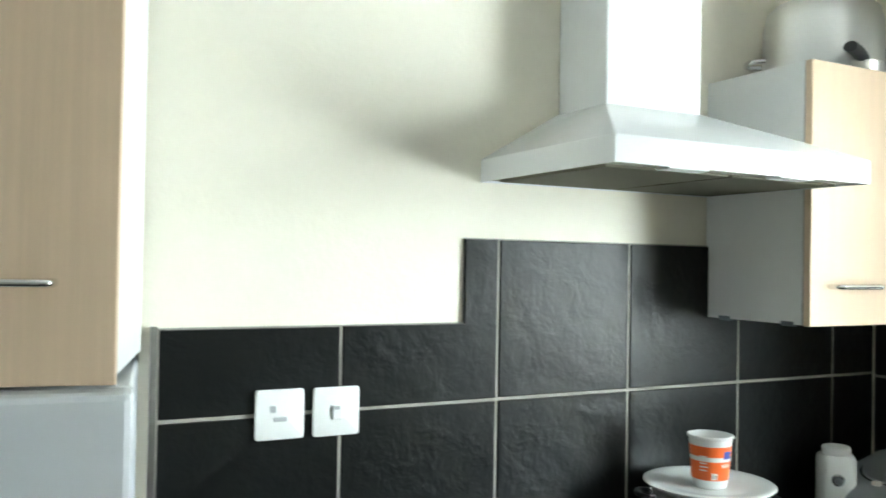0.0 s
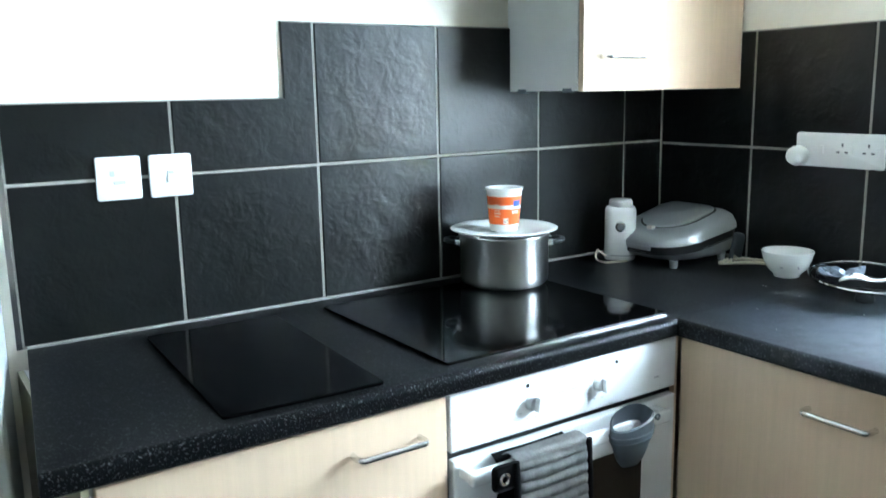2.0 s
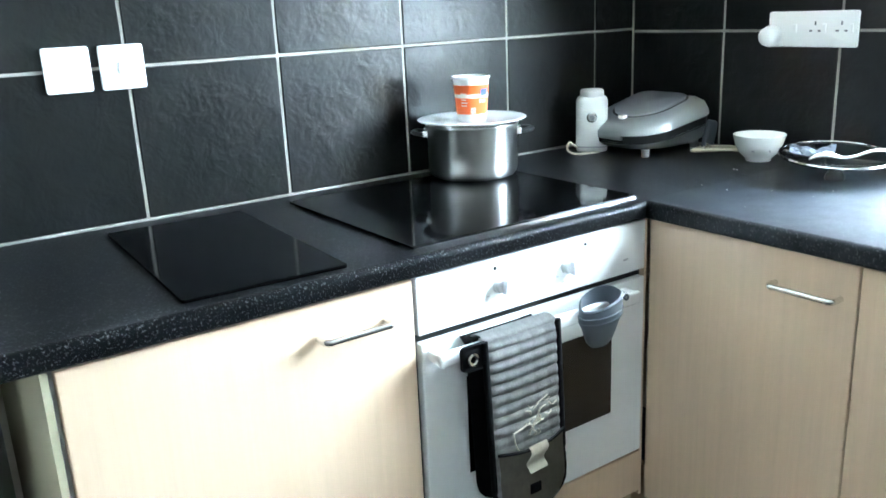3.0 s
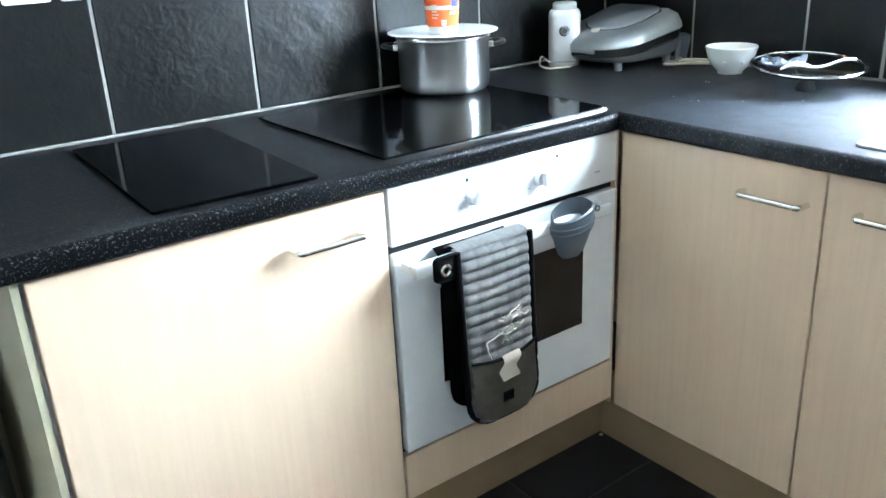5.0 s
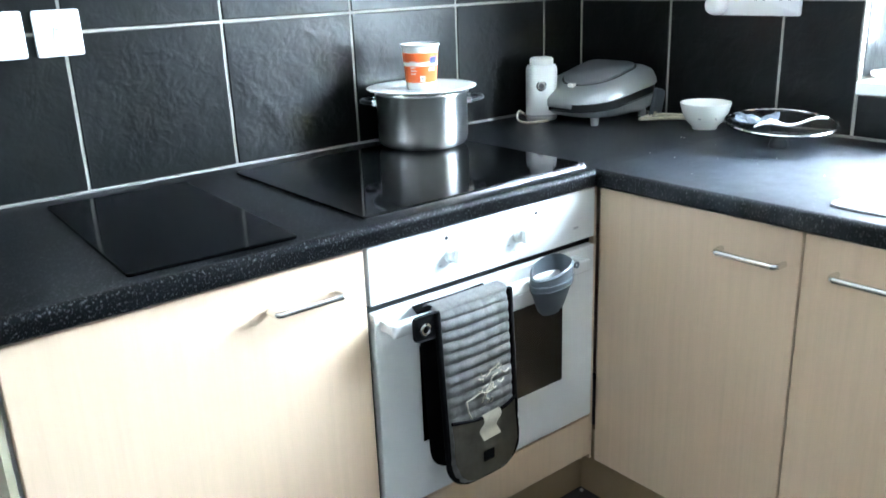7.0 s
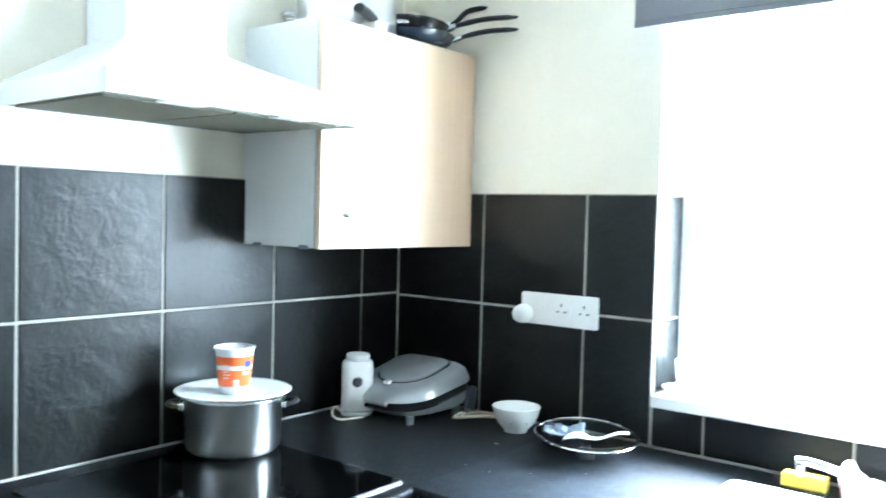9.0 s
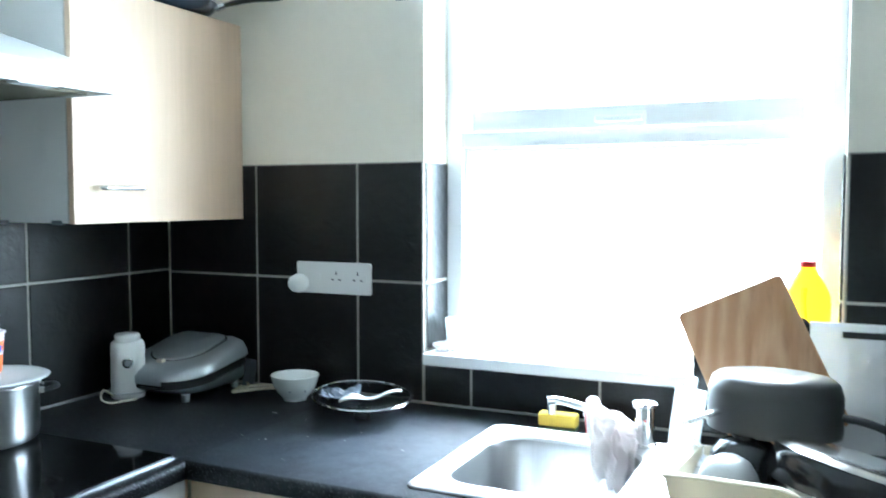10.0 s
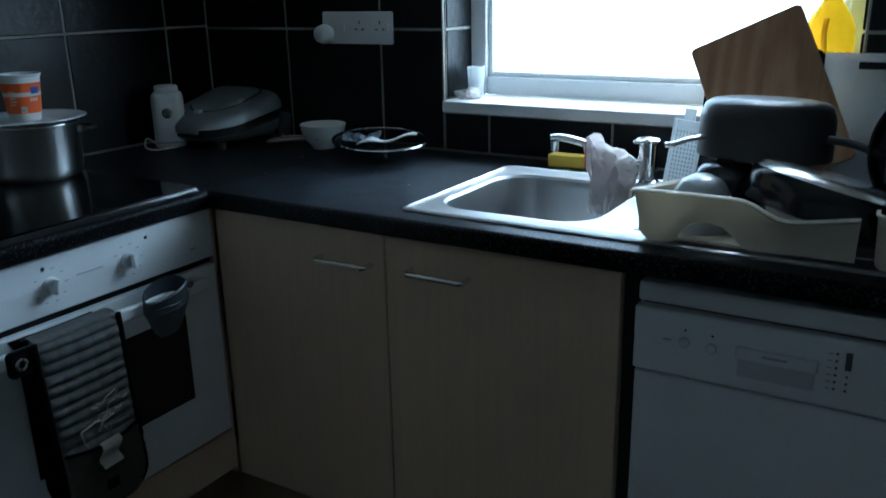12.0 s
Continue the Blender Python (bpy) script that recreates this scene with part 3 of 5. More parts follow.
blind = thing("roller_blind", (-0.03, -1.35, 1.96), "grey roller blind rolled half up over the window", "blind")
BY0, BY1 = -1.905, -0.790
part("fabric", box(-0.0265, -0.0245, BY0, BY1, 1.963, 2.32), BLIND, blind)
part("bottom_bar", box(-0.031, -0.020, BY0, BY1, 1.952, 1.968, bevel=0.003), BLIND, blind)
part("roller", lathe([(0, 0), (0.022, 0), (0.022, BY1 - BY0), (0, BY1 - BY0)], m=pose(-0.035, BY1, 2.335, 90), n=24), BLIND, blind, smooth=40)
for by in (BY0 - 0.012, BY1 + 0.002):
    part("bracket", box(-0.062, 0.006, by, by + 0.010, 2.305, 2.365, bevel=0.003), PLASTIC, blind, "white bracket")
loop = [(-0.035, -1.915, 2.33), (-0.03, -1.914, 2.0), (-0.022, -1.916, 1.68), (-0.020, -1.921, 1.625), (-0.020, -1.931, 1.612), (-0.020, -1.941, 1.625), (-0.022, -1.943, 1.68), (-0.03, -1.925, 2.0), (-0.035, -1.922, 2.33)]
part("cord", tube(smooth_path(loop, 6), 0.0034, 6), PLASTIC, blind, "white bead cord")

# ---- sockets ----
def wall_plate(name, at, turn, w, h, label, category, gangs):
    s = thing(name, at, label, category, "wall plates", turn)
    plate = part("plate", prism(rounded(w, h, 0.006), 0.009, m=pose(0, 0, 0, 90), bevel=0.002), PLASTIC, s, local=True, smooth=40)
    return s, plate
s, p = wall_plate("cooker_switch", (-1.6145, -0.004, 1.234), 0, 0.088, 0.088, "white single cooker outlet plate on the tiles", "socket", 1)
part("slot", box(-0.012, 0.012, -0.0112, -0.009, -0.012, -0.004, bevel=0.001), INK_SOFT, p, "faint cable slot", local=True)
part("slot", box(-0.018, -0.008, -0.0102, -0.009, 0.004, 0.016), INK_SOFT, p, "faint mark", local=True)
s, p = wall_plate("wall_switch", (-1.5095, -0.004, 1.233), 0, 0.088, 0.088, "white single switch plate on the tiles", "switch", 1)
part("rocker", box(-0.009, 0.009, -0.013, -0.009, -0.014, 0.012, bevel=0.0015), PLASTIC, p, local=True)
part("mark", box(-0.006, 0.004, -0.0142, -0.0128, 0.004, 0.010), INK_SOFT, p, "faint mark", local=True)
s, p = wall_plate("wall_socket", (-0.004, -0.5885, 1.2295), -90, 0.236, 0.086, "white triple wall socket on the tiles", "socket", 3)
for gx in (-0.068, 0.010, 0.078):
    if gx > -0.05:
        for dx, dz, w, h in ((0, 0.014, 0.004, 0.009), (-0.011, -0.004, 0.008, 0.004), (0.011, -0.004, 0.008, 0.004)):
            part("pin_hole", box(gx + dx - w / 2, gx + dx + w / 2, -0.0098, -0.0086, dz - h / 2, dz + h / 2), INK, p, "dark pin hole", local=True)
    part("rocker", box(gx + 0.019, gx + 0.029, -0.0125, -0.009, -0.008, 0.012, bevel=0.0012), PLASTIC, p, local=True)
plug = thing("plug", (-0.0125, -0.486, 1.213), "white round plug-in air freshener in the socket", "plug", turn=-90)
part("body", lathe([(0, 0), (0.024, 0), (0.026, 0.008), (0.026, 0.020), (0.022, 0.034), (0.012, 0.040), (0, 0.041)], m=pose(0, 0, 0, 90), n=30), PLASTIC, plug, local=True, smooth=50)

# ---- on the hob ----
pot = thing("stockpot", (-0.737, -0.152, TOP + 0.0065), "stainless steel stockpot with black handles, standing on the hob", "saucepan")
part("body", lathe([(0, 0), (0.092, 0), (0.102, 0.004), (0.108, 0.012), (0.1105, 0.024), (0.1105, 0.122), (0.1145, 0.127), (0.114, 0.130), (0.1085, 0.128), (0.108, 0.024), (0.098, 0.01), (0, 0.008)], n=64), POT_STEEL, pot, local=True, smooth=40)
for side, turn in (("l", 142), ("r", -38)):
    m = pose(0, 0, 0, 0, 0, turn)
    hd = [m @ Vector(p) for p in ((0.110, -0.028, 0.108), (0.130, -0.028, 0.110), (0.142, -0.017, 0.111), (0.145, 0.0, 0.111), (0.142, 0.017, 0.111), (0.130, 0.028, 0.110), (0.110, 0.028, 0.108))]
    part("handle", tube(smooth_path(hd, 5), 0.0075, 10, flat=0.7), BLACK, pot, "black loop handle", local=True, smooth=40)
    for dy in (-0.028, 0.028):
        part("bracket", box(0.106, 0.121, dy - 0.009, dy + 0.009, 0.100, 0.117, bevel=0.003, m=m), CHROME, pot, "chrome handle bracket", local=True)
plate = thing("dinner_plate", (-0.737, -0.152, TOP + 0.137), "white china dinner plate lying on the stockpot as a lid", "plate")
part("dish", lathe([(0, 0), (0.080, 0), (0.088, 0.002), (0.118, 0.007), (0.133, 0.009), (0.134, 0.011), (0.131, 0.0125), (0.115, 0.011), (0.086, 0.0065), (0.078, 0.005), (0, 0.005)], n=72), CHINA, plate, local=True, smooth=40)
tub = thing("food_tub", (-0.742, -0.160, TOP + 0.1425), "orange printed white plastic food tub on the plate", "tub", turn=-125)
tub.scale = (0.84, 0.84, 0.95)
part("pot", lathe([(0, 0), (0.038, 0), (0.040, 0.002), (0.0425, 0.020)], n=48), MILKY, tub, local=True, smooth=40)
part("sleeve", lathe([(0.0427, 0.0195), (0.0440, 0.0195), (0.0508, 0.092), (0.0496, 0.092)], n=48), ORANGE, tub, "orange printed sleeve", local=True, smooth=40)
part("rim", lathe([(0.0496, 0.092), (0.0506, 0.0925), (0.0522, 0.106), (0.0560, 0.108), (0.0560, 0.112), (0.0525, 0.113), (0.0515, 0.108), (0.0480, 0.060), (0, 0.055)], n=48), MILKY, tub, "white rim", local=True, smooth=40)


def wrap(a0, a1, z0, z1, mat, name, label, n=8):
    """A printed patch lying on the tub's sleeve."""
    b = bmesh.new()
    rr = lambda z: 0.0440 + (z - 0.0195) * 0.0068 / 0.0725 + 0.0005
    rows = [[b.verts.new((rr(z) * math.cos(radians(a0 + (a1 - a0) * k / n)), rr(z) * math.sin(radians(a0 + (a1 - a0) * k / n)), z)) for k in range(n + 1)] for z in (z0, (z0 + z1) / 2, z1)]
    for p, q in zip(rows, rows[1:]):
        for k in range(n):
            b.faces.new((p[k], p[k + 1], q[k + 1], q[k]))
    part(name, b, mat, tub, label, local=True)


wrap(30, 60, 0.066, 0.082, BLUE, "printed_patch", "blue printed patch")
wrap(-6, 12, 0.022, 0.036, PRINT, "printed_patch", "pale barcode patch")
for k in range(5):
    wrap(-4.5 + 3.2 * k, -3.0 + 3.2 * k, 0.024, 0.034, INK, "printed_bar", "dark bar", 2)
for k in range(5):
    wrap(-40, -20 + 4 * (k % 2), 0.040 + 0.0075 * k, 0.0425 + 0.0075 * k, PRINT, "printed_bar", "pale print", 4)
for k in range(3):
    wrap(26 + 10 * k, 32 + 10 * k, 0.048, 0.056, PRINT, "printed_bar", "pale print", 3)

# ---- corner of the worktop ----
jar = thing("coffee_grinder", (-0.268, -0.095, TOP), "white plastic electric grinder with a round silver knob", "grinder", turn=-45)
rings = [[Vector((x, y, z)) for x, y in rounded(w, w * 0.86, w * 0.3)] for w, z in ((0.082, 0), (0.088, 0.004), (0.088, 0.134), (0.086, 0.144), (0.077, 0.151), (0.064, 0.153))]
part("body", loft(rings), PLASTIC, jar, local=True, smooth=40)
part("cap", lathe([(0.0, 0.150), (0.031, 0.150), (0.033, 0.153), (0.033, 0.168), (0.029, 0.172), (0, 0.173)], n=36), MILKY, jar, "white cap", local=True, smooth=40)
knob = part("knob", lathe([(0, 0), (0.0145, 0), (0.0145, 0.006), (0.011, 0.009), (0, 0.009)], m=pose(0, -0.0375, 0.098, 90), n=28), CHROME, jar, "round silver knob", local=True, smooth=40)
part("knob_face", lathe([(0, 0), (0.008, 0), (0.007, 0.002), (0, 0.002)], m=pose(0, -0.0463, 0.098, 90), n=20), INK, knob, "dark knob centre", local=True)
part("base_ring", loft([[Vector((x, y, z)) for x, y in rounded(0.090, 0.079, 0.026)] for z in (0.012, 0.016)]), INK_SOFT, jar, "grey base seam", local=True)
part("cord", tube(smooth_path([(-0.04, -0.03, 0.012), (-0.062, -0.045, 0.03), (-0.066, -0.07, 0.012), (-0.045, -0.085, 0.004), (-0.01, -0.075, 0.004), (0.02, -0.06, 0.004)], 8), 0.0028, 8), CORD, jar, "pale flex", local=True, smooth=60)

grill = thing("contact_grill", (-0.150, -0.178, TOP), "silver-grey closed contact grill with a sloping lid", "grill")


def grill_ring(sx, sy, r, zf, slope, n=9):
    """Outline with a round nose towards -x and tighter corners behind."""
    out = []
    rb, rf = r * 0.6, min(r * 1.7, sy * 0.48)
    for ax, ay, a0, rr in ((sx / 2 - rb, sy / 2 - rb, 0, rb), (-sx / 2 + rf, sy / 2 - rf, 90, rf), (-sx / 2 + rf, -sy / 2 + rf, 180, rf), (sx / 2 - rb, -sy / 2 + rb, 270, rb)):
        for k in range(n + 1):
            a = radians(a0 + 90 * k / n)
            x, y = ax + rr * math.cos(a), ay + rr * math.sin(a)
            out.append(Vector((x, y, zf + slope * (x + 0.13))))
    return out


part("base", loft([grill_ring(0.215, 0.225, 0.05, 0.016, 0.0), grill_ring(0.250, 0.258, 0.06, 0.024, 0.03), grill_ring(0.264, 0.275, 0.065, 0.034, 0.147)]), ALU, grill, local=True, smooth=50)
part("seam", loft([grill_ring(0.263, 0.274, 0.062, 0.030, 0.147), grill_ring(0.263, 0.274, 0.062, 0.056, 0.147)]), BLACK, grill, "black gap between the plates", local=True, smooth=50)
part("lid", loft([grill_ring(0.256, 0.266, 0.06, 0.050, 0.150), grill_ring(0.270, 0.282, 0.062, 0.055, 0.160), grill_ring(0.268, 0.280, 0.062, 0.062, 0.18), grill_ring(0.252, 0.264, 0.06, 0.073, 0.225), grill_ring(0.222, 0.232, 0.055, 0.080, 0.255), grill_ring(0.150, 0.160, 0.05, 0.082, 0.26)]), ALU, grill, local=True, smooth=40)
shift = Matrix.Translation((0.012, 0.0, 0.006))
part("lid_plate", loft([[shift @ v for v in grill_ring(0.165, 0.172, 0.05, 0.074, 0.26)], [shift @ v for v in grill_ring(0.169, 0.176, 0.05, 0.085, 0.26)], [shift @ v for v in grill_ring(0.156, 0.164, 0.05, 0.090, 0.26)]]), ALU, grill, "raised oval lid plate", local=True, smooth=45)
# shadow line beneath the raised plate, drawn as a black ring
part("lid_shadow_ring", loft([[shift @ v for v in grill_ring(0.178, 0.186, 0.052, 0.074, 0.26)], [shift @ v for v in grill_ring(0.178, 0.186, 0.052, 0.0795, 0.26)]]), BLACK, grill, "black ring for the shadow line under the lid plate", local=True, smooth=45)
part("latch", box(-0.090, -0.074, -0.010, 0.010, 0.092, 0.102, bevel=0.002), PRINT, grill, "small pale latch", local=True)
part("lamp", lathe([(0, 0), (0.005, 0), (0.004, 0.003), (0, 0.003)], m=pose(-0.112, 0.035, 0.076, 0, -16, 0), n=14), INK, grill, "dark indicator lamp", local=True)
for fx, fy in ((-0.105, -0.105), (-0.105, 0.105), (0.095, -0.105), (0.095, 0.105)):
    part("foot", lathe([(0, 0), (0.010, 0), (0.012, 0.020), (0, 0.020)], at=(fx, fy, 0), n=16), ALU, grill, "short foot", local=True, smooth=40)
part("handle", box(-0.136, -0.116, -0.045, 0.045, 0.040, 0.056, bevel=0.005), ALU, grill, "front grip", local=True)
part("hinge_arm", box(0.085, 0.132, -0.145, -0.130, 0.020, 0.105, bevel=0.008, m=pose(0, 0, 0, 0, 14, 0)), GREY_PL, grill, "grey hinge arm", local=True)
cable = thing("power_cable", (-0.06, -0.36, TOP), "cream power cable looped loosely on the worktop", "cable")
for dz, k in ((0.0045, 0), (0.0045, 1), (0.012, 2)):
    pts = [(-0.030, -0.300, TOP + dz), (-0.085 + 0.01 * k, -0.318 - 0.012 * k, TOP + dz), (-0.125 + 0.02 * k, -0.335 - 0.008 * k, TOP + dz), (-0.075, -0.372 + 0.012 * k, TOP + dz), (-0.045, -0.40 + 0.010 * k, TOP + dz), (-0.028, -0.45, TOP + dz)]
    part("flex", tube(smooth_path(pts, 8), 0.0040, 8), CORD, cable, smooth=60)

bowl = thing("bowl", (-0.108, -0.527, TOP), "small white china bowl with a faint grey pattern", "bowl")
part("dish", lathe([(0, 0.004), (0.026, 0.003), (0.027, 0), (0.031, 0), (0.032, 0.006), (0.048, 0.022), (0.058, 0.042), (0.0645, 0.066), (0.0630, 0.0675), (0.0605, 0.066), (0.053, 0.040), (0.040, 0.018), (0, 0.010)], n=56), CHINA, bowl, local=True, smooth=50)
for k in range(7):
    a = radians(200 + 22 * k)
    part("leaf_print", box(-0.004, 0.004, -0.0006, 0.0006, -0.002, 0.002, m=pose(0.0535 * math.cos(a), 0.0535 * math.sin(a), 0.031 + 0.008 * (k % 2), 0, 30 * (k % 3), math.degrees(a) + 90) @ pose(0, 0, 0, 0, 0, 0)), INK_SOFT, bowl, "faint grey print", local=True)

lid = thing("pan_cover", (-0.205, -0.790, TOP), "upturned glass saucepan lid resting on its black knob", "cookware")
tip = pose(0, 0, 0.040, 4, -3, 0)
part("knob", lathe([(0, 0), (0.020, 0), (0.022, 0.004), (0.020, 0.014), (0.012, 0.024), (0.012, 0.034), (0, 0.034)], n=32), BLACK, lid, "black knob", local=True, smooth=40)
part("glass", lathe([(0, -0.006), (0.05, -0.003), (0.094, 0.006), (0.117, 0.015), (0.117, 0.019), (0.094, 0.010), (0.05, 0.001), (0, -0.002)], m=tip, n=64), CLEAR, lid, "clear glass", local=True, smooth=50)
part("rim", lathe([(0.116, 0.013), (0.121, 0.015), (0.123, 0.018), (0.121, 0.021), (0.117, 0.021), (0.116, 0.017), (0.116, 0.013)], m=tip, n=64), CHROME, lid, "steel rim", local=True, smooth=50)
spoon = thing("serving_spoon", (-0.235, -0.825, TOP + 0.050), "white plastic serving spoon lying in the upturned lid", "spoon", turn=-62)
sp = []
for s in range(15):
    t = s / 14
    x = -0.070 + 0.150 * t
    w = 0.020 * max(0.0, math.sin(min(1.0, t / 0.42) * math.pi)) ** 0.6 + 0.005 if t < 0.42 else 0.005 + 0.004 * t
    z = 0.003 + 0.022 * t + 0.005 * math.sin(t * 9)
    sp.append([Vector((x, w * math.cos(a), z + 0.003 * math.sin(a) + 0.25 * (w * math.cos(a)) ** 2 / 0.03)) for a in [2 * math.pi * k / 12 for k in range(12)]])
part("spoon", loft(sp), PLASTIC, spoon, local=True, smooth=60)
foil = thing("paper_sheet", (-0.215, -0.735, TOP + 0.046), "crumpled pale paper lying in the upturned lid", "paper", turn=25)
bm = bmesh.new()
bmesh.ops.create_grid(bm, x_segments=9, y_segments=9, size=0.5)
for v in bm.verts:
    v.co = Vector((v.co.x * 0.100, v.co.y * 0.095, 0.006 + 0.012 * noise.noise(Vector((v.co.x * 5, v.co.y * 5, 2))) + 0.03 * (v.co.x ** 2 + v.co.y ** 2)))
bmesh.ops.solidify(bm, geom=bm.faces[:], thickness=0.0012)
part("sheet", bm, PAPER, foil, local=True)
for k in range(12):
    cx, cy = random.uniform(-0.55, -0.22), random.uniform(-1.05, -0.55)
    b = box(-0.002, 0.002, -0.0015, 0.0015, 0, 0.002, bevel=0.0006, seg=1, m=pose(cx, cy, TOP, 0, 0, random.uniform(0, 180)) @ Matrix.Scale(random.uniform(0.3, 1.0), 4))
    tagged(part("crumb", b, PRINT), "tiny pale crumb on the worktop", "crumb", "crumbs")

# ---- sink ----
sink = thing("sink", (-0.36, -1.58, TOP), "stainless steel sink with a rounded bowl and drainer", "sink")
N = 8
deck = lambda w, h, r, cx, cy, z: [Vector((x, y, z)) for x, y in rounded(w, h, r, N, cx, cy)]
rings = [deck(0.470, 0.952, 0.020, -0.360, -1.584, TOP + 0.0008), deck(0.470, 0.952, 0.020, -0.360, -1.584, TOP + 0.004), deck(0.460, 0.942, 0.018, -0.360, -1.584, TOP + 0.0062), deck(0.444, 0.926, 0.016, -0.360, -1.584, TOP + 0.0030)]
rings += [deck(0.346, 0.338, 0.078, -0.365, -1.312, TOP + 0.0030), deck(0.336, 0.328, 0.075, -0.365, -1.312, TOP - 0.003), deck(0.328, 0.320, 0.075, -0.365, -1.312, TOP - 0.018), deck(0.312, 0.304, 0.075, -0.365, -1.312, TOP - 0.125), deck(0.285, 0.277, 0.075, -0.365, -1.312, TOP - 0.145), deck(0.22, 0.21, 0.075, -0.365, -1.312, TOP - 0.150)]
part("deck", loft(rings[:6], cap_start=False, cap_end=False), SINK_STEEL, sink, smooth=40)
part("basin", loft(rings[5:], cap_start=False), BOWL_STEEL, sink, "dull bowl, its dark reflections put into the steel colour", smooth=40)
part("waste", lathe([(0, 0), (0.030, 0), (0.036, 0.002), (0.040, 0.0035), (0.040, 0), (0, -0.002)], at=(-0.365, -1.312, TOP - 0.150), n=32), CHROME, sink, "chrome waste", smooth=40)
for k in range(8):
    x = -0.52 + 0.045 * k
    part("drainer_rib", box(x - 0.006, x + 0.006, -2.00, -1.56, TOP + 0.002, TOP + 0.0052, bevel=0.0022), SINK_STEEL, sink)

tap = thing("mixer_tap", (-0.155, -1.463, TOP + 0.003), "chrome mixer tap with a swivel spout", "tap")
part("body", lathe([(0, 0), (0.027, 0), (0.027, 0.005), (0.021, 0.008), (0.021, 0.082), (0.019, 0.086), (0.026, 0.088), (0.027, 0.094), (0.022, 0.098), (0, 0.099)], n=36), CHROME, tap, local=True, smooth=40)
part("lever", box(-0.005, 0.062, -0.009, 0.009, 0.094, 0.101, bevel=0.003, m=pose(0, 0, 0, 0, 0, 175)), CHROME, tap, "chrome lever", local=True)
part("hot_mark", lathe([(0, 0), (0.003, 0), (0, 0.001)], m=pose(-0.0205, -0.004, 0.06, 0, -90, 0), n=10), RED_PL, tap, "tiny red dot", local=True)
spout = [(-0.160, -1.445, 0.950), (-0.175, -1.415, 0.972), (-0.195, -1.370, 0.986), (-0.210, -1.330, 1.001), (-0.222, -1.290, 1.010), (-0.228, -1.268, 1.009)]
part("spout", tube(smooth_path(spout, 6), [0.013 - 0.0001 * i for i in range(31)], 14, flat=0.75), CHROME, tap, "chrome spout", smooth=50)
part("nozzle", lathe([(0, -0.022), (0.009, -0.022), (0.010, 0), (0, 0)], at=(-0.226, -1.277, 1.002), n=20), CHROME, tap, smooth=40)

cloth = thing("dish_cloth", (-0.21, -1.40, 0.93), "crumpled white dish cloth with a red edge hung over the tap", "cloth")
bm = bmesh.new()
NU, NV = 36, 46
rows = []
for i in range(NU + 1):
    u = i / NU
    row = []
    for j in range(NV + 1):
        v = j / NV
        y = -1.352 - 0.098 * u
        top = 1.018 - 0.055 * u
        s = (v - 0.40)
        down = max(0.0, abs(s) - 0.06)
        length = (0.165 + 0.05 * noise.noise(Vector((u * 4.0, 0.3, 5)))) if s > 0 else 0.14
        z = top - down * length * 1.15 - 0.02 * (s / 0.4) ** 2
        x = -0.195 - 0.02 * (1 - u) - (0.028 if s > 0 else -0.024) * min(1, abs(s) / 0.06) - 0.05 * max(0, s)
        fold = 0.014 * math.sin(u * 15 + v * 5 + 2 * noise.noise(Vector((u * 2, v * 3, 0)))) + 0.022 * noise.noise(Vector((u * 4, v * 4, 1.3))) + 0.019 * noise.noise(Vector((u * 7, v * 9, 7.7))) + 0.007 * noise.noise(Vector((u * 17, v * 20, 1.7)))
        pinch = 1.0 + 0.10 * math.sin(max(0, s) * 4) - 0.35 * max(0, s)
        row.append(bm.verts.new((x - fold * min(1, abs(s) / 0.1), -1.395 + (y + 1.395) * pinch + 0.012 * noise.noise(Vector((u * 3, v * 6, 4))) - 0.03 * max(0, s), z + 0.008 * noise.noise(Vector((u * 8, v * 9, 9))) + 0.003 * noise.noise(Vector((u * 20, v * 22, 3))))))
    rows.append(row)
for a, b in zip(rows, rows[1:]):
    for j in range(NV):
        f = bm.faces.new((a[j], a[j + 1], b[j + 1], b[j]))
        f.smooth = True
bmesh.ops.solidify(bm, geom=bm.faces[:], thickness=0.0022)
part("sheet", bm, CLOTH_T, cloth, smooth=60)
edge = [(rows_p[0], rows_p[1], rows_p[2]) for rows_p in [(-0.236, -1.353, 1.012), (-0.256, -1.360, 0.985), (-0.264, -1.364, 0.955)]]
part("hem", tube(smooth_path(edge, 5), 0.0012, 6), RED_PL, cloth, "thin red hem", smooth=50)
sp1 = thing("sponge", (-0.092, -1.252, TOP), "yellow washing-up sponge with a dark scouring side", "sponge", "sponges", turn=-88)
part("foam", box(-0.045, 0.045, -0.018, 0.018, 0.0075, 0.038, bevel=0.004), SPONGE, sp1, local=True)
part("pad", box(-0.045, 0.045, -0.020, 0.020, 0.0, 0.007, bevel=0.002), SCOURER, sp1, "dark scouring pad", local=True)
sp2 = thing("sponge", (-0.075, -1.365, TOP), "yellow washing-up sponge half behind the tap", "sponge", "sponges", turn=-95)
part("foam", box(-0.035, 0.035, -0.020, 0.020, 0.0075, 0.041, bevel=0.004), SPONGE, sp2, local=True)
part("pad", box(-0.035, 0.035, -0.020, 0.020, 0.0, 0.007, bevel=0.002), SCOURER, sp2, "dark scouring pad", local=True)

tagged(part("crumb", box(-0.538, -0.530, -0.512, -0.504, 0.0, 0.005, bevel=0.0015), PRINT), "small pale crumb on the floor by the plinth", "crumb", "crumbs")

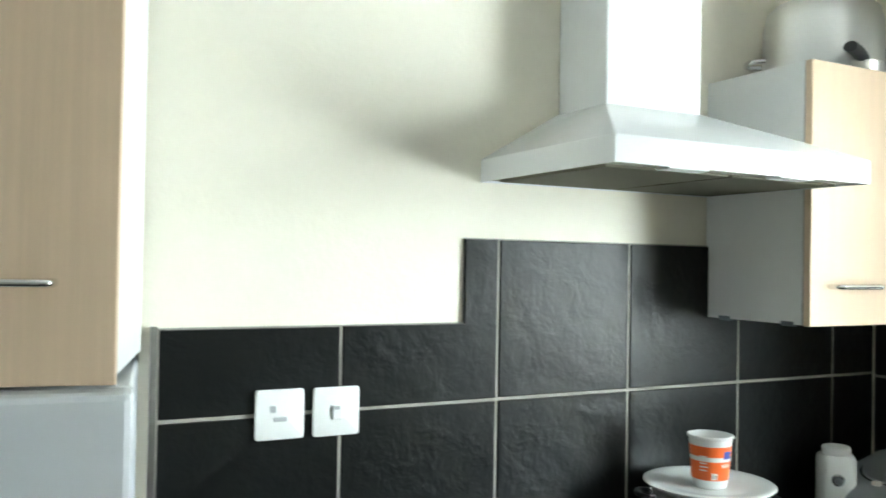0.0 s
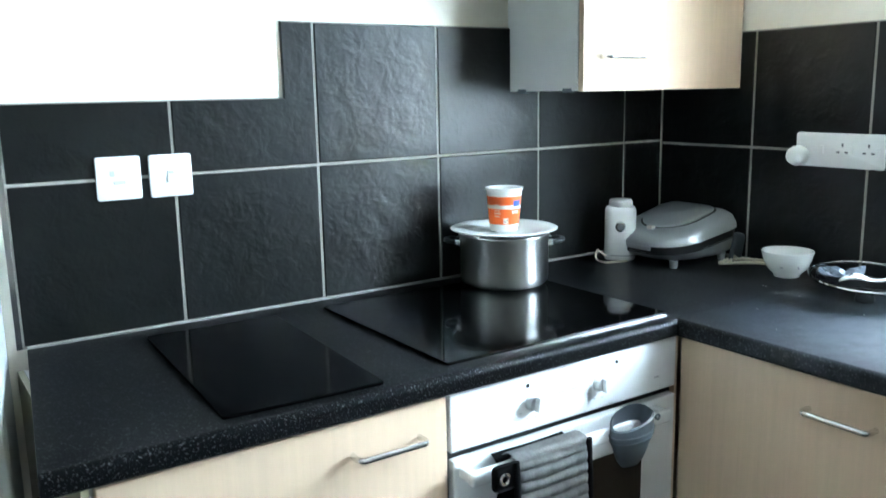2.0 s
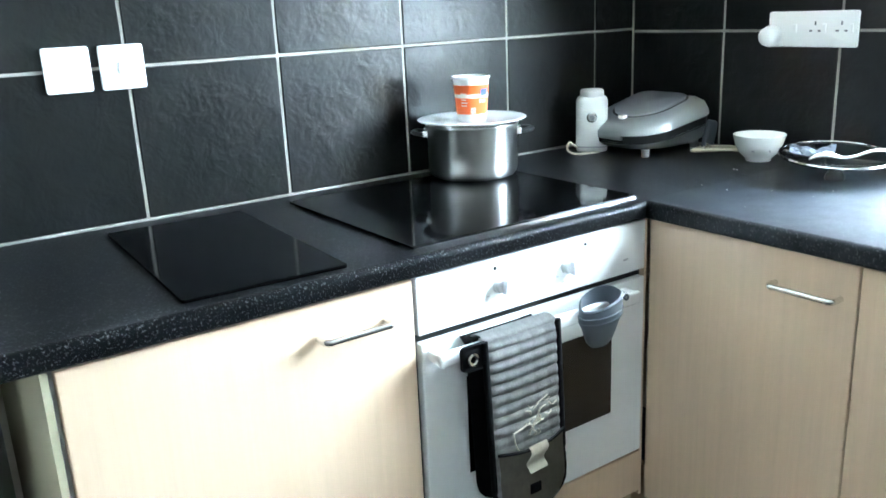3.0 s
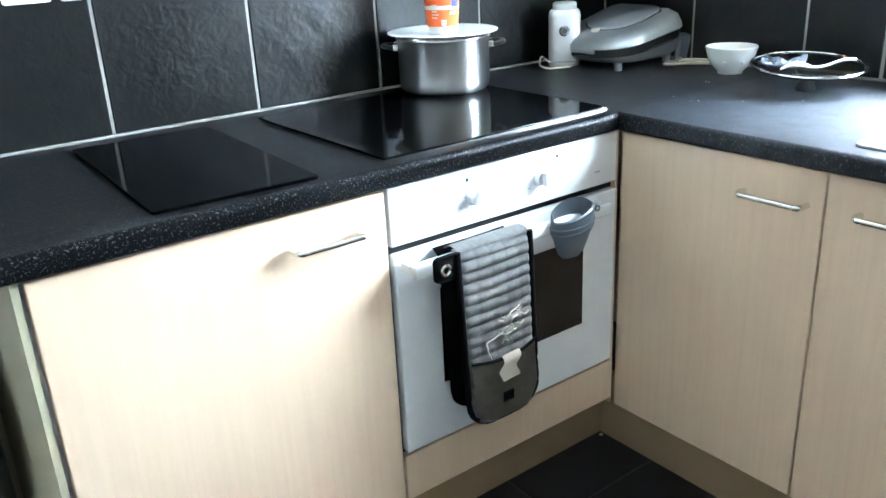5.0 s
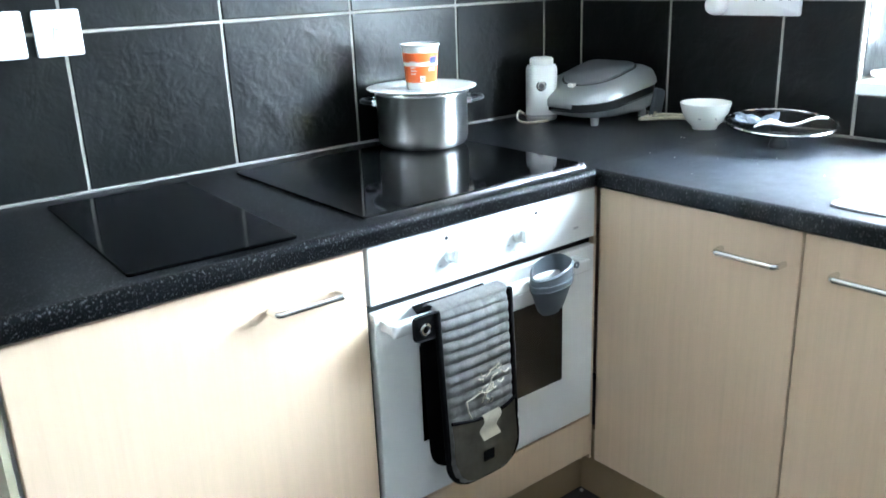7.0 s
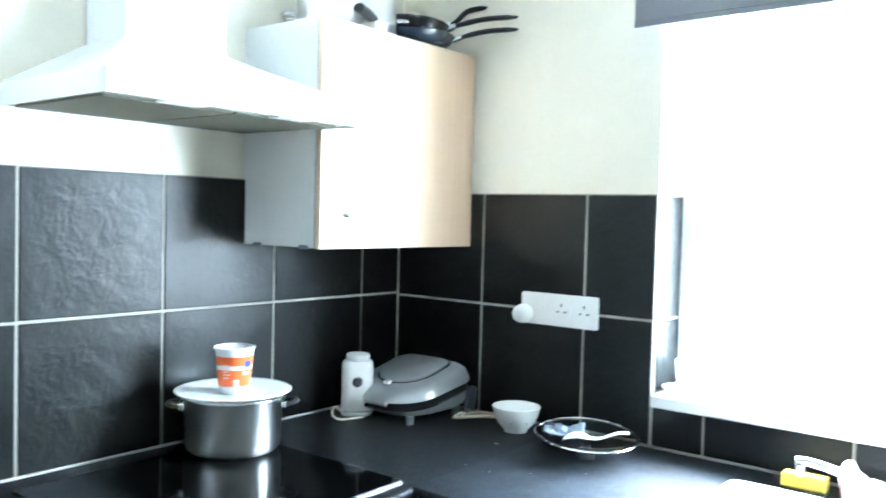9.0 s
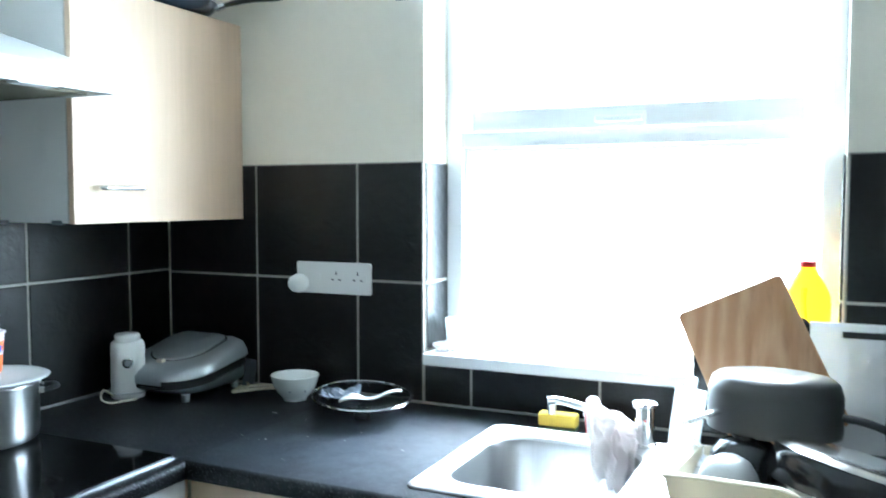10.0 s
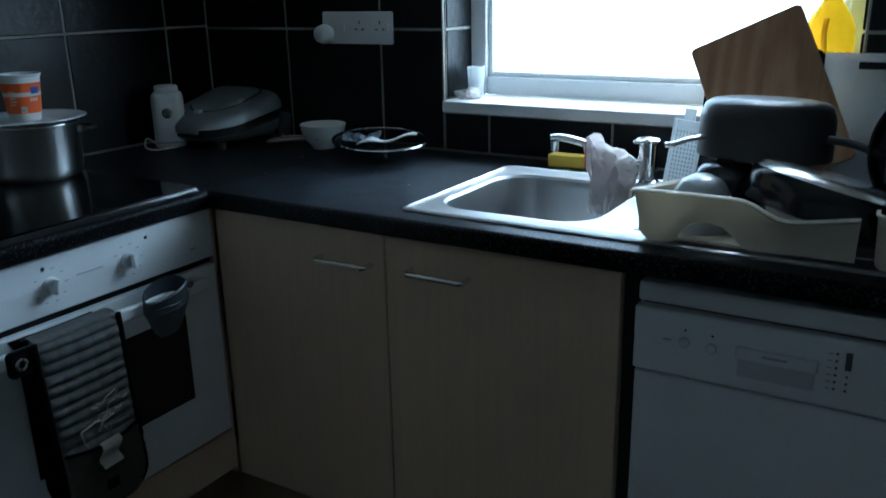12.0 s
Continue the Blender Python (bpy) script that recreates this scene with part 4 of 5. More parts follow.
# ---- window sill ----
bottle = thing("bleach_bottle", (0.052, -1.772, SILL_Z), "yellow plastic bottle with a red cap on the sill", "bottle", turn=90)
brs = [[Vector((x, y, z)) for x, y in rounded(w, d, min(w, d) * 0.42, 6)] for w, d, z in ((0.090, 0.060, 0), (0.098, 0.068, 0.006), (0.098, 0.068, 0.140), (0.100, 0.068, 0.165), (0.096, 0.064, 0.188), (0.074, 0.054, 0.212), (0.048, 0.042, 0.232), (0.035, 0.034, 0.244), (0.033, 0.032, 0.252))]
part("body", loft(brs), BOTTLE_PL, bottle, local=True, smooth=50)
part("cap", lathe([(0, 0.250), (0.0178, 0.250), (0.0178, 0.260), (0.0165, 0.263), (0, 0.263)], n=28), RED_PL, bottle, "red screw cap", local=True, smooth=40)
part("grip", tube(smooth_path([(0.0, 0.034, 0.02), (0.0, 0.037, 0.06), (0.002, 0.037, 0.13), (0.006, 0.034, 0.175), (0.004, 0.027, 0.205)], 6), 0.0055, 10), BOTTLE_PL, bottle, "moulded grip", local=True, smooth=60)
cupw = thing("plastic_cup", (0.088, -0.905, SILL_Z), "small cloudy white plastic cup on the window sill", "cup")
part("cup", lathe([(0, 0), (0.018, 0), (0.019, 0.002), (0.024, 0.080), (0.0225, 0.080), (0.0175, 0.004), (0, 0.003)], n=28), GRATER_PL, cupw, local=True, smooth=40)

tissue = thing("crumpled_tissue", (0.050, -0.905, SILL_Z), "crumpled white paper tissue lying on the window sill", "tissue")
bm = bmesh.new()
bmesh.ops.create_icosphere(bm, subdivisions=4, radius=0.03)
for v in bm.verts:
    n = noise.noise(v.co * 55) * 0.45 + noise.noise(v.co * 120) * 0.25
    v.co = Vector((v.co.x * (1.0 + n), v.co.y * (1.15 + n), max(0.0, (v.co.z + 0.018) * (0.55 + 0.5 * n))))
part("sheet", bm, CLOTH_T, tissue, local=True, smooth=40)

# ---- dish rack and what stands in it ----
RX = -0.585
rack = thing("dish_rack", (-0.38, -1.80, TOP + 0.006), "cream plastic dish rack on the drainer, full of pans", "dish rack")
top_line = [(-1.578, 1.000), (-1.60, 1.002), (-1.730, 1.002), (-1.764, 0.998), (-1.791, 0.985), (-1.812, 0.977), (-1.840, 0.977), (-1.922, 0.990)]
low_line = [(-1.920, 0.922), (-1.770, 0.919), (-1.756, 0.926), (-1.742, 0.941), (-1.725, 0.953), (-1.700, 0.958), (-1.678, 0.953), (-1.662, 0.939), (-1.652, 0.922), (-1.640, 0.9165), (-1.606, 0.9165), (-1.594, 0.926)]
flip = Matrix(((0, 0, 1, RX), (1, 0, 0, 0), (0, 1, 0, 0), (0, 0, 0, 1)))
part("front_wall", prism(top_line + low_line, 0.005, m=flip, bevel=0.001), RACK_PL, rack)
lip = [(RX - 0.008, y, z) for y, z in top_line]
part("front_lip", tube(smooth_path(lip, 4), 0.0075, 8, flat=0.5), RACK_PL, rack, smooth=50)
side = [(RX + 0.005, 1.0), (-0.20, 0.944), (-0.205, 0.926), (RX + 0.012, 0.926)]
flip2 = Matrix(((1, 0, 0, 0), (0, 0, 1, -1.590), (0, 1, 0, 0), (0, 0, 0, 1)))
part("side_wall", prism(side, 0.005, m=flip2, bevel=0.001), RACK_PL, rack)
part("side_lip", tube([(RX - 0.006, -1.580, 1.0), (-0.20, -1.580, 0.944)], 0.0075, 8, flat=0.5), RACK_PL, rack, smooth=50)
part("back_wall", box(-0.205, -0.200, -2.14, -1.592, 0.924, 0.944, bevel=0.001), RACK_PL, rack)
part("tray_floor", box(RX + 0.006, -0.206, -1.905, -1.597, 0.920, 0.925), RACK_PL, rack)
part("tray_floor", box(-0.50, -0.206, -2.14, -1.906, 0.920, 0.925), RACK_PL, rack)
part("foot", box(-0.560, -0.54, -1.63, -1.605, TOP + 0.006, 0.921), RACK_PL, rack)
part("foot", box(-0.26, -0.24, -2.12, -2.10, TOP + 0.006, 0.921), RACK_PL, rack)
cut = [[Vector((x, y, z)) for x, y in rounded(0.085 + s, 0.125 + s, 0.018, 6, -0.548, -2.008)] for s, z in ((-0.006, 0.9165), (0.0, 0.922), (0.006, 0.996), (0.012, 0.998), (0.012, 1.001), (0.002, 1.001), (-0.008, 0.93))]
part("cutlery_cup", loft(cut), RACK_PL, rack, "cream cutlery cup", smooth=40)

wood = thing("wooden_chopping_board", (-0.12, -1.70, 0.95), "wooden chopping board leaning askew against the window sill", "chopping board")
wm = Matrix.Translation((-0.070, -1.687, 1.090)) @ Matrix.Rotation(radians(14), 4, "Y") @ Matrix(((0, 0, 1, 0), (1, 0, 0, 0), (0, 1, 0, 0), (0, 0, 0, 1))) @ Matrix.Rotation(radians(-25.5), 4, "Z")
part("board", prism(rounded(0.234, 0.335, 0.012), 0.016, m=wm, bevel=0.003), BOARD, wood)
tray = thing("baking_tray", (-0.10, -1.62, 0.93), "black baking tray standing behind the wooden board", "tray")
tm = Matrix.Translation((-0.055, -1.665, 1.065)) @ Matrix.Rotation(radians(8), 4, "Y") @ Matrix(((0, 0, 1, 0), (1, 0, 0, 0), (0, 1, 0, 0), (0, 0, 0, 1)))
part("tray", prism(rounded(0.235, 0.262, 0.02), 0.006, m=tm, bevel=0.002), PAN_BLACK, tray)
white = thing("plastic_chopping_board", (-0.05, -1.89, 0.93), "white plastic chopping board with a slot handle, upright", "chopping board")
bm = bmesh.new()
fm = Matrix.Translation((-0.072, -1.890, 0.927)) @ Matrix.Rotation(radians(5), 4, "Y")
for y0, y1, z0, z1 in ((-0.108, 0.108, 0.0, 0.232), (-0.108, -0.046, 0.232, 0.246), (0.046, 0.108, 0.232, 0.246), (-0.108, 0.108, 0.246, 0.263)):
    box(0, 0.009, y0, y1, z0, z1, bm=bm, m=fm)
bmesh.ops.remove_doubles(bm, verts=bm.verts, dist=0.0001)
part("board", bm, WHITE_BOARD, white)
part("slot", box(0.009, 0.0105, -0.047, 0.047, 0.231, 0.247, m=fm), BLACK, white, "dark slot handle")

pan = thing("saucepan", (-0.32, -1.728, 0.99), "grey non-stick saucepan drying upside down on the rack", "saucepan")
pm = pose(-0.315, -1.728, 1.021, 1, 4, 0)
part("body", lathe([(0.112, 0.0), (0.1165, 0.0), (0.1175, 0.006), (0.1165, 0.070), (0.110, 0.092), (0.098, 0.101), (0.075, 0.105), (0, 0.106)], m=pm, n=64), NONSTICK, pan, smooth=50)
part("lining", lathe([(0.112, 0.0), (0.110, 0.072), (0.095, 0.090), (0, 0.092)], m=pm, n=48), PAN_BLACK, pan, "black inside", smooth=50)
part("handle", tube(smooth_path([(-0.37, -1.842, 1.068), (-0.375, -1.880, 1.064), (-0.385, -1.930, 1.050), (-0.40, -2.00, 1.035), (-0.41, -2.05, 1.03)], 6), 0.010, 10, flat=0.7), BLACK, pan, "black handle", smooth=50)
part("side_grip", tube(smooth_path([(-0.395, -1.640, 1.064), (-0.42, -1.618, 1.060), (-0.44, -1.598, 1.054), (-0.445, -1.585, 1.052)], 5), 0.0085, 8, flat=0.6), CHROME, pan, "steel helper handle", smooth=50)
grater = thing("grater", (-0.24, -1.553, 0.916), "thin white flat grater leaning against the rack", "grater", turn=-4)
gm = Matrix.Translation((0, 0, 0)) @ Matrix.Rotation(radians(6), 4, "X") @ Matrix.Rotation(radians(4), 4, "Y")
GW, GH = 0.062, 0.150
for y0, y1, z0, z1 in ((-GW / 2, -GW / 2 + 0.006, 0, GH), (GW / 2 - 0.006, GW / 2, 0, GH), (-GW / 2 + 0.006, GW / 2 - 0.006, 0, 0.008), (-GW / 2 + 0.006, GW / 2 - 0.006, GH - 0.012, GH)):
    part("frame_bar", box(-0.004, 0.004, y0, y1, z0, z1, bevel=0.001, m=gm), GRATER_PL, grater, local=True)
part("tab", box(-0.004, 0.004, -0.010, 0.012, GH, GH + 0.024, bevel=0.002, m=gm), GRATER_PL, grater, local=True)
part("blade", box(-0.001, 0.001, -GW / 2 + 0.006, GW / 2 - 0.006, 0.008, GH - 0.012, m=gm), GRATER_PL, grater, "steel blade", local=True)
tb = bmesh.new()
for i in range(7):
    for j in range(14):
        box(-0.0026, -0.001, -0.022 + 0.0068 * i, -0.0195 + 0.0068 * i, 0.014 + 0.0085 * j, 0.018 + 0.0085 * j, bm=tb, m=gm)
tagged(part("teeth", tb, INK_SOFT, grater, "rows of small teeth", local=True), kind="stuff")

fry = thing("frying_pan", (-0.463, -1.850, 0.93), "deep black frying pan drying upside down in the rack", "frying pan", "frying pans")
fp = pose(-0.430, -1.868, 0.946, 13, 10, 0) @ Matrix.Diagonal((1.30, 1.30, 0.82, 1.0))
part("body", lathe([(0.112, 0.000), (0.1175, 0.0), (0.1185, 0.005), (0.1170, 0.050), (0.1125, 0.066), (0.104, 0.0765), (0.090, 0.0825), (0, 0.0835)], m=fp, n=64), PAN_BLACK, fry, smooth=40)
# pale metal stands in for the window reflected on the black base
part("base_plate", lathe([(0.1125, 0.0660), (0.1135, 0.0675), (0.1095, 0.0735), (0.1045, 0.0782), (0.0975, 0.0818), (0.0900, 0.0838), (0.0800, 0.0850), (0.06, 0.0856), (0, 0.0860)], m=fp, n=64), HANDLE_STEEL, fry, "pale steel base, added for the window's reflection on the pan", smooth=30)
part("inside", lathe([(0.112, 0.0), (0.108, 0.070), (0, 0.076)], m=fp, n=48), PAN_BLACK, fry, smooth=50)
part("handle", tube(smooth_path([(-0.36, -1.905, 0.985), (-0.33, -1.96, 0.985), (-0.30, -2.03, 0.98), (-0.29, -2.09, 0.975)], 6), 0.010, 10, flat=0.7), BLACK, fry, "black handle", smooth=50)
sb = thing("steel_bowl", (-0.500, -1.668, 0.927), "small grey metal bowl upside down in the rack", "bowl")
part("bowl", lathe([(0.050, 0.0), (0.056, 0.0), (0.057, 0.004), (0.055, 0.008), (0.054, 0.030), (0.047, 0.060), (0.035, 0.080), (0.018, 0.090), (0, 0.092)], m=pose(0, 0, 0, 2, -4, 0), n=48), ALU, sb, local=True, smooth=60)
# the bowl's bright highlight, modelled as a steel ring
part("band", lathe([(0.0552, 0.028), (0.0560, 0.030), (0.0540, 0.044), (0.0525, 0.046), (0.0552, 0.028)], m=pose(0, 0, 0, 2, -4, 0), n=48), STEEL, sb, "steel band, added for the highlight on the bowl", local=True, smooth=60)
db = thing("black_bowl", (-0.410, -1.690, 0.927), "black glossy bowl upside down in the rack", "bowl")
part("bowl", lathe([(0.062, 0.0), (0.067, 0.0), (0.068, 0.004), (0.067, 0.040), (0.061, 0.070), (0.046, 0.090), (0.025, 0.100), (0, 0.102)], n=56), PAN_BLACK, db, local=True, smooth=60)
part("foot_ring", lathe([(0.020, 0.099), (0.024, 0.0995), (0.0235, 0.105), (0.0205, 0.105), (0.020, 0.099)], n=40), PAN_BLACK, db, local=True, smooth=50)
up = thing("frying_pan", (-0.36, -2.01, 0.93), "black frying pan standing on edge in the rack", "frying pan", "frying pans")
um = Matrix.Translation((-0.335, -2.015, 1.050)) @ Matrix.Rotation(radians(-80), 4, "Y") @ Matrix.Rotation(radians(14), 4, "X")
part("body", lathe([(0, 0), (0.095, 0), (0.105, 0.006), (0.122, 0.034), (0.123, 0.037), (0.119, 0.037), (0.102, 0.010), (0, 0.005)], m=um, n=64), PAN_BLACK, up, smooth=40)
part("handle", tube(smooth_path([(-0.35, -2.06, 1.15), (-0.345, -2.09, 1.20), (-0.34, -2.11, 1.25)], 6), 0.010, 10, flat=0.7), BLACK, up, "black handle", smooth=50)


def cutlery(name, x, y, lean, turn, label, kind_of, mat):
    """Stands in the cutlery cup, its head up."""
    c = thing(name, (x, y, 0.935), label, name.replace("_", " "), "cutlery", turn)
    m = Matrix.Rotation(radians(lean), 4, "X")
    if kind_of == "spoon":
        part("stem", tube([m @ Vector((0, 0, 0)), m @ Vector((0, 0, 0.105))], 0.0028, 8), mat, c, local=True, smooth=50)
        part("head", lathe([(0, 0), (0.007, 0.004), (0.0125, 0.018), (0.013, 0.030), (0.008, 0.044), (0, 0.049)], m=m @ pose(0, 0, 0.102), n=20, sy=0.22), mat, c, local=True, smooth=60)
    elif kind_of == "fork":
        part("stem", tube([m @ Vector((0, 0, 0)), m @ Vector((0, 0, 0.110))], 0.0028, 8), mat, c, local=True, smooth=50)
        part("head", box(-0.010, 0.010, -0.001, 0.001, 0.108, 0.128, bevel=0.0005, m=m), mat, c, local=True)
        for k in range(4):
            part("tine", box(-0.010 + 0.0055 * k, -0.0065 + 0.0055 * k, -0.001, 0.001, 0.128, 0.162, m=m), mat, c, local=True)
    else:
        part("stem", box(-0.008, 0.008, -0.006, 0.006, 0, 0.075, bevel=0.003, m=m), BLACK, c, "black grip", local=True)
        part("blade", prism([(-0.009, 0.075), (0.009, 0.075), (0.010, 0.145), (0.004, 0.175), (-0.009, 0.185)], 0.0014, m=m @ pose(0, 0.0007, 0, 90)), mat, c, local=True)


cutlery("table_knife", -0.560, -1.962, 8, -75, "steel kitchen knife standing in the cutlery cup", "knife", CHROME)
cutlery("table_spoon", -0.540, -1.973, -10, -60, "steel spoon standing in the cutlery cup", "spoon", CHROME)
cutlery("table_fork", -0.525, -1.956, 12, -100, "steel fork standing in the cutlery cup", "fork", CHROME)
cutlery("table_spoon", -0.565, -2.028, 6, -90, "steel spoon standing in the cutlery cup", "spoon", CHROME)
cutlery("table_fork", -0.545, -2.043, -8, -80, "steel fork standing in the cutlery cup", "fork", CHROME)

# ---- dishwasher ----
dw = thing("dishwasher", (-0.32, -1.905, 0), "white freestanding dishwasher under the worktop", "dishwasher")
DX = -0.620
part("body", box(DX + 0.025, -0.04, -2.205, -1.605, 0.02, 0.812), WHITE, dw)
part("top", box(DX + 0.002, -0.04, -2.205, -1.605, 0.819, 0.854, bevel=0.006), WHITE, dw, "white top")
part("gap", box(DX + 0.018, -0.05, -2.200, -1.610, 0.812, 0.819), GAP_SHADE, dw, "dark seam")
pan_dw = part("control_panel", box(DX - 0.004, DX + 0.024, -2.205, -1.602, 0.698, 0.8125, bevel=0.005), WHITE, dw)
part("door", box(DX + 0.002, DX + 0.024, -2.203, -1.604, 0.115, 0.694, bevel=0.004), WHITE, dw)
part("kick_plate", box(DX + 0.05, DX + 0.06, -2.203, -1.604, 0.02, 0.112), WHITE, dw)
part("handle_recess", box(DX - 0.006, DX - 0.0035, -1.889, -1.775, 0.722, 0.752, bevel=0.001), RECESS_PL, pan_dw, "pale grey grip recess")
part("grip_edge", box(DX - 0.010, DX - 0.004, -1.893, -1.771, 0.752, 0.774, bevel=0.003), WHITE, pan_dw)
for by, bz in ((-1.689, 0.762), (-1.733, 0.760)):
    part("button", lathe([(0, 0), (0.0085, 0), (0.0085, 0.004), (0.007, 0.006), (0, 0.006)], m=pose(DX - 0.004, by, bz, 0, -90, 0), n=24), WHITE, pan_dw, smooth=40)
    part("indicator", lathe([(0, 0), (0.0022, 0), (0, 0.001)], m=pose(DX - 0.0042, by, bz + 0.021, 0, -90, 0), n=10), BLACK, pan_dw, "tiny dark lamp")
part("printed_bar", box(DX - 0.0046, DX - 0.0041, -1.667, -1.653, 0.7595, 0.763), INK_SOFT, pan_dw, "faint print")
part("printed_bar", box(DX - 0.0105, DX - 0.010, -1.849, -1.812, 0.762, 0.766), INK_SOFT, pan_dw, "faint print")
for k in range(6):
    part("indicator", lathe([(0, 0), (0.0022, 0), (0, 0.001)], m=pose(DX - 0.0042, -1.917, 0.790 - 0.0115 * k, 0, -90, 0), n=10), INK, pan_dw, "tiny dark lamp")
    if k > 2:
        part("indicator", lathe([(0, 0), (0.0022, 0), (0, 0.001)], m=pose(DX - 0.0042, -1.933, 0.790 - 0.0115 * k, 0, -90, 0), n=10), INK, pan_dw, "tiny dark lamp")
    part("printed_bar", box(DX - 0.0046, DX - 0.0041, -1.911, -1.904, 0.7885 - 0.0115 * k, 0.7905 - 0.0115 * k), INK_SOFT, pan_dw, "faint print")
part("display", box(DX - 0.0050, DX - 0.0041, -1.938, -1.929, 0.766, 0.795), INK, pan_dw, "dark display strip")

# ---- oven glove and holder on the oven's bar ----
glove = thing("oven_glove", (-1.03, -0.67, 0.36), "worn grey quilted double oven glove hung over the oven bar", "oven glove")


def glove_sheet(y0, top, bottom, x0, x1, skew, quilt, mat, name, label, split=None):
    b = bmesh.new()
    nu, nv = 40, 84
    rows = []
    for i in range(nv + 1):
        v = i / nv
        row = []
        for k in range(nu + 1):
            u = k / nu
            z = top + (bottom - top) * v
            r = 0.055
            near = min(u, 1 - u) * (x1 - x0)
            lift = (r - math.sqrt(max(0.0, r * r - (r - min(near, r)) ** 2))) * 0.9
            z = max(z, bottom + lift) if v > 0.5 else z
            x = x0 + (x1 - x0) * u + skew * (top - z)
            puff = quilt * abs(math.sin((top - z) / 0.0225 * math.pi)) ** 0.5 * min(1, near / 0.012 + 0.2) * (0.72 + 0.28 * abs(math.sin(u * 5.0 * math.pi)) ** 0.5)
            wrinkle = 0.0022 * noise.noise(Vector((x * 38, z * 38, y0)))
            yy = y0 - puff - wrinkle - 0.004 * math.sin(u * math.pi)
            if v < 0.06:
                yy += 0.020 * (1 - v / 0.06) ** 2
            row.append(b.verts.new((x, yy, z)))
        rows.append(row)
    for p, q in zip(rows, rows[1:]):
        for k in range(nu):
            if (p[k].co - q[k].co).length > 1e-5 or (p[k + 1].co - q[k + 1].co).length > 1e-5:
                b.faces.new((p[k], p[k + 1], q[k + 1], q[k]))
    bmesh.ops.solidify(b, geom=b.faces[:], thickness=-0.006)
    return part(name, b, mat, glove, label, smooth=60)


def outline(y, top, bottom, x0, x1, skew, r=0.055):
    pts = [(x0, top)] + [(x0, top + (bottom + r - top) * k / 6) for k in range(1, 6)]
    pts += [(x0 + r - r * math.cos(radians(a)), bottom + r - r * math.sin(radians(a)) * 0.95) for a in (0, 22, 45, 68, 90)]
    pts += [(x1 - r + r * math.cos(radians(a)), bottom + r - r * math.sin(radians(a)) * 0.95) for a in (90, 68, 45, 22, 0)]
    pts += [(x1, top + (bottom + r - top) * k / 6) for k in range(5, 0, -1)] + [(x1, top)]
    return [(x + skew * (top - z), y, z) for x, z in pts]


GT = 0.742
glove_sheet(-0.648, GT - 0.004, 0.385, -1.144, -0.968, 0.045, 0.0, BLACK_CLOTH, "back_half", "black cloth back half")
glove_sheet(-0.688, GT, 0.362, -1.130, -0.957, 0.045, 0.0085, QUILT, "front_half", "grey quilted front half")
b = bmesh.new()
for k in range(13):
    a = math.pi * k / 12
    for xx in (-1.130, -0.957):
        b.verts.new((xx, -0.668 - 0.022 * math.cos(a), GT - 0.004 + 0.010 * math.sin(a)))
b.verts.ensure_lookup_table()
for k in range(12):
    b.faces.new((b.verts[2 * k], b.verts[2 * k + 1], b.verts[2 * k + 3], b.verts[2 * k + 2]))
bmesh.ops.solidify(b, geom=b.faces[:], thickness=0.003)
part("fold", b, QUILT, glove, smooth=60)
part("binding", tube(smooth_path(outline(-0.690, GT, 0.360, -1.132, -0.955, 0.045), 3), 0.0062, 8), BLACK_CLOTH, glove, "black cloth binding", smooth=60)
pk = bmesh.new()
prow = []
for i in range(15):
    z = 0.512 - 0.010 * math.sin(math.pi * 0) - (0.512 - 0.370) * i / 14
    row = []
    for k in range(15):
        u = k / 14
        sag = 0.012 * math.sin(u * math.pi) if i == 0 else 0
        x = -1.124 + 0.161 * u + 0.045 * (GT - z)
        near = min(u, 1 - u) * 0.161
        lift = (0.05 - math.sqrt(max(0, 0.05 ** 2 - (0.05 - min(near, 0.05)) ** 2)))
        zz = max(z - sag, 0.370 + lift)
        row.append(pk.verts.new((x, -0.7005 - 0.005 * math.sin(u * math.pi) - 0.003 * noise.noise(Vector((x * 30, zz * 30, 5))), zz)))
    prow.append(row)
for p, q in zip(prow, prow[1:]):
    for k in range(14):
        if (p[k].co - q[k].co).length > 1e-5 or (p[k + 1].co - q[k + 1].co).length > 1e-5:
            pk.faces.new((p[k], p[k + 1], q[k + 1], q[k]))
bmesh.ops.solidify(pk, geom=pk.faces[:], thickness=0.003)
pocket = part("pocket", pk, QUILT_DIRTY, glove, "scorched brown-grey hand pocket", smooth=60)
part("pocket_hem", tube(smooth_path([(-1.116, -0.702, 0.512), (-1.07, -0.708, 0.505), (-1.03, -0.709, 0.503), (-0.99, -0.708, 0.506), (-0.950, -0.702, 0.514)], 5), 0.0035, 8), BLACK_CLOTH, pocket, "black hem", smooth=60)
lb = bmesh.new()
lrow = []
for i in range(9):
    row = []
    for k in range(7):
        row.append(lb.verts.new((-1.052 + 0.044 * k / 6 + 0.004 * math.sin(i), -0.7135 - 0.004 * math.sin(i * 0.8) - 0.002 * noise.noise(Vector((k, i, 3))), 0.512 - 0.058 * i / 8 + 0.003 * k / 6)))
    lrow.append(row)
for p, q in zip(lrow, lrow[1:]):
    for k in range(6):
        lb.faces.new((p[k], p[k + 1], q[k + 1], q[k]))
bmesh.ops.solidify(lb, geom=lb.faces[:], thickness=0.0015)
part("torn_patch", lb, CREAM_CLOTH, glove, "torn cream lining patch", smooth=60)
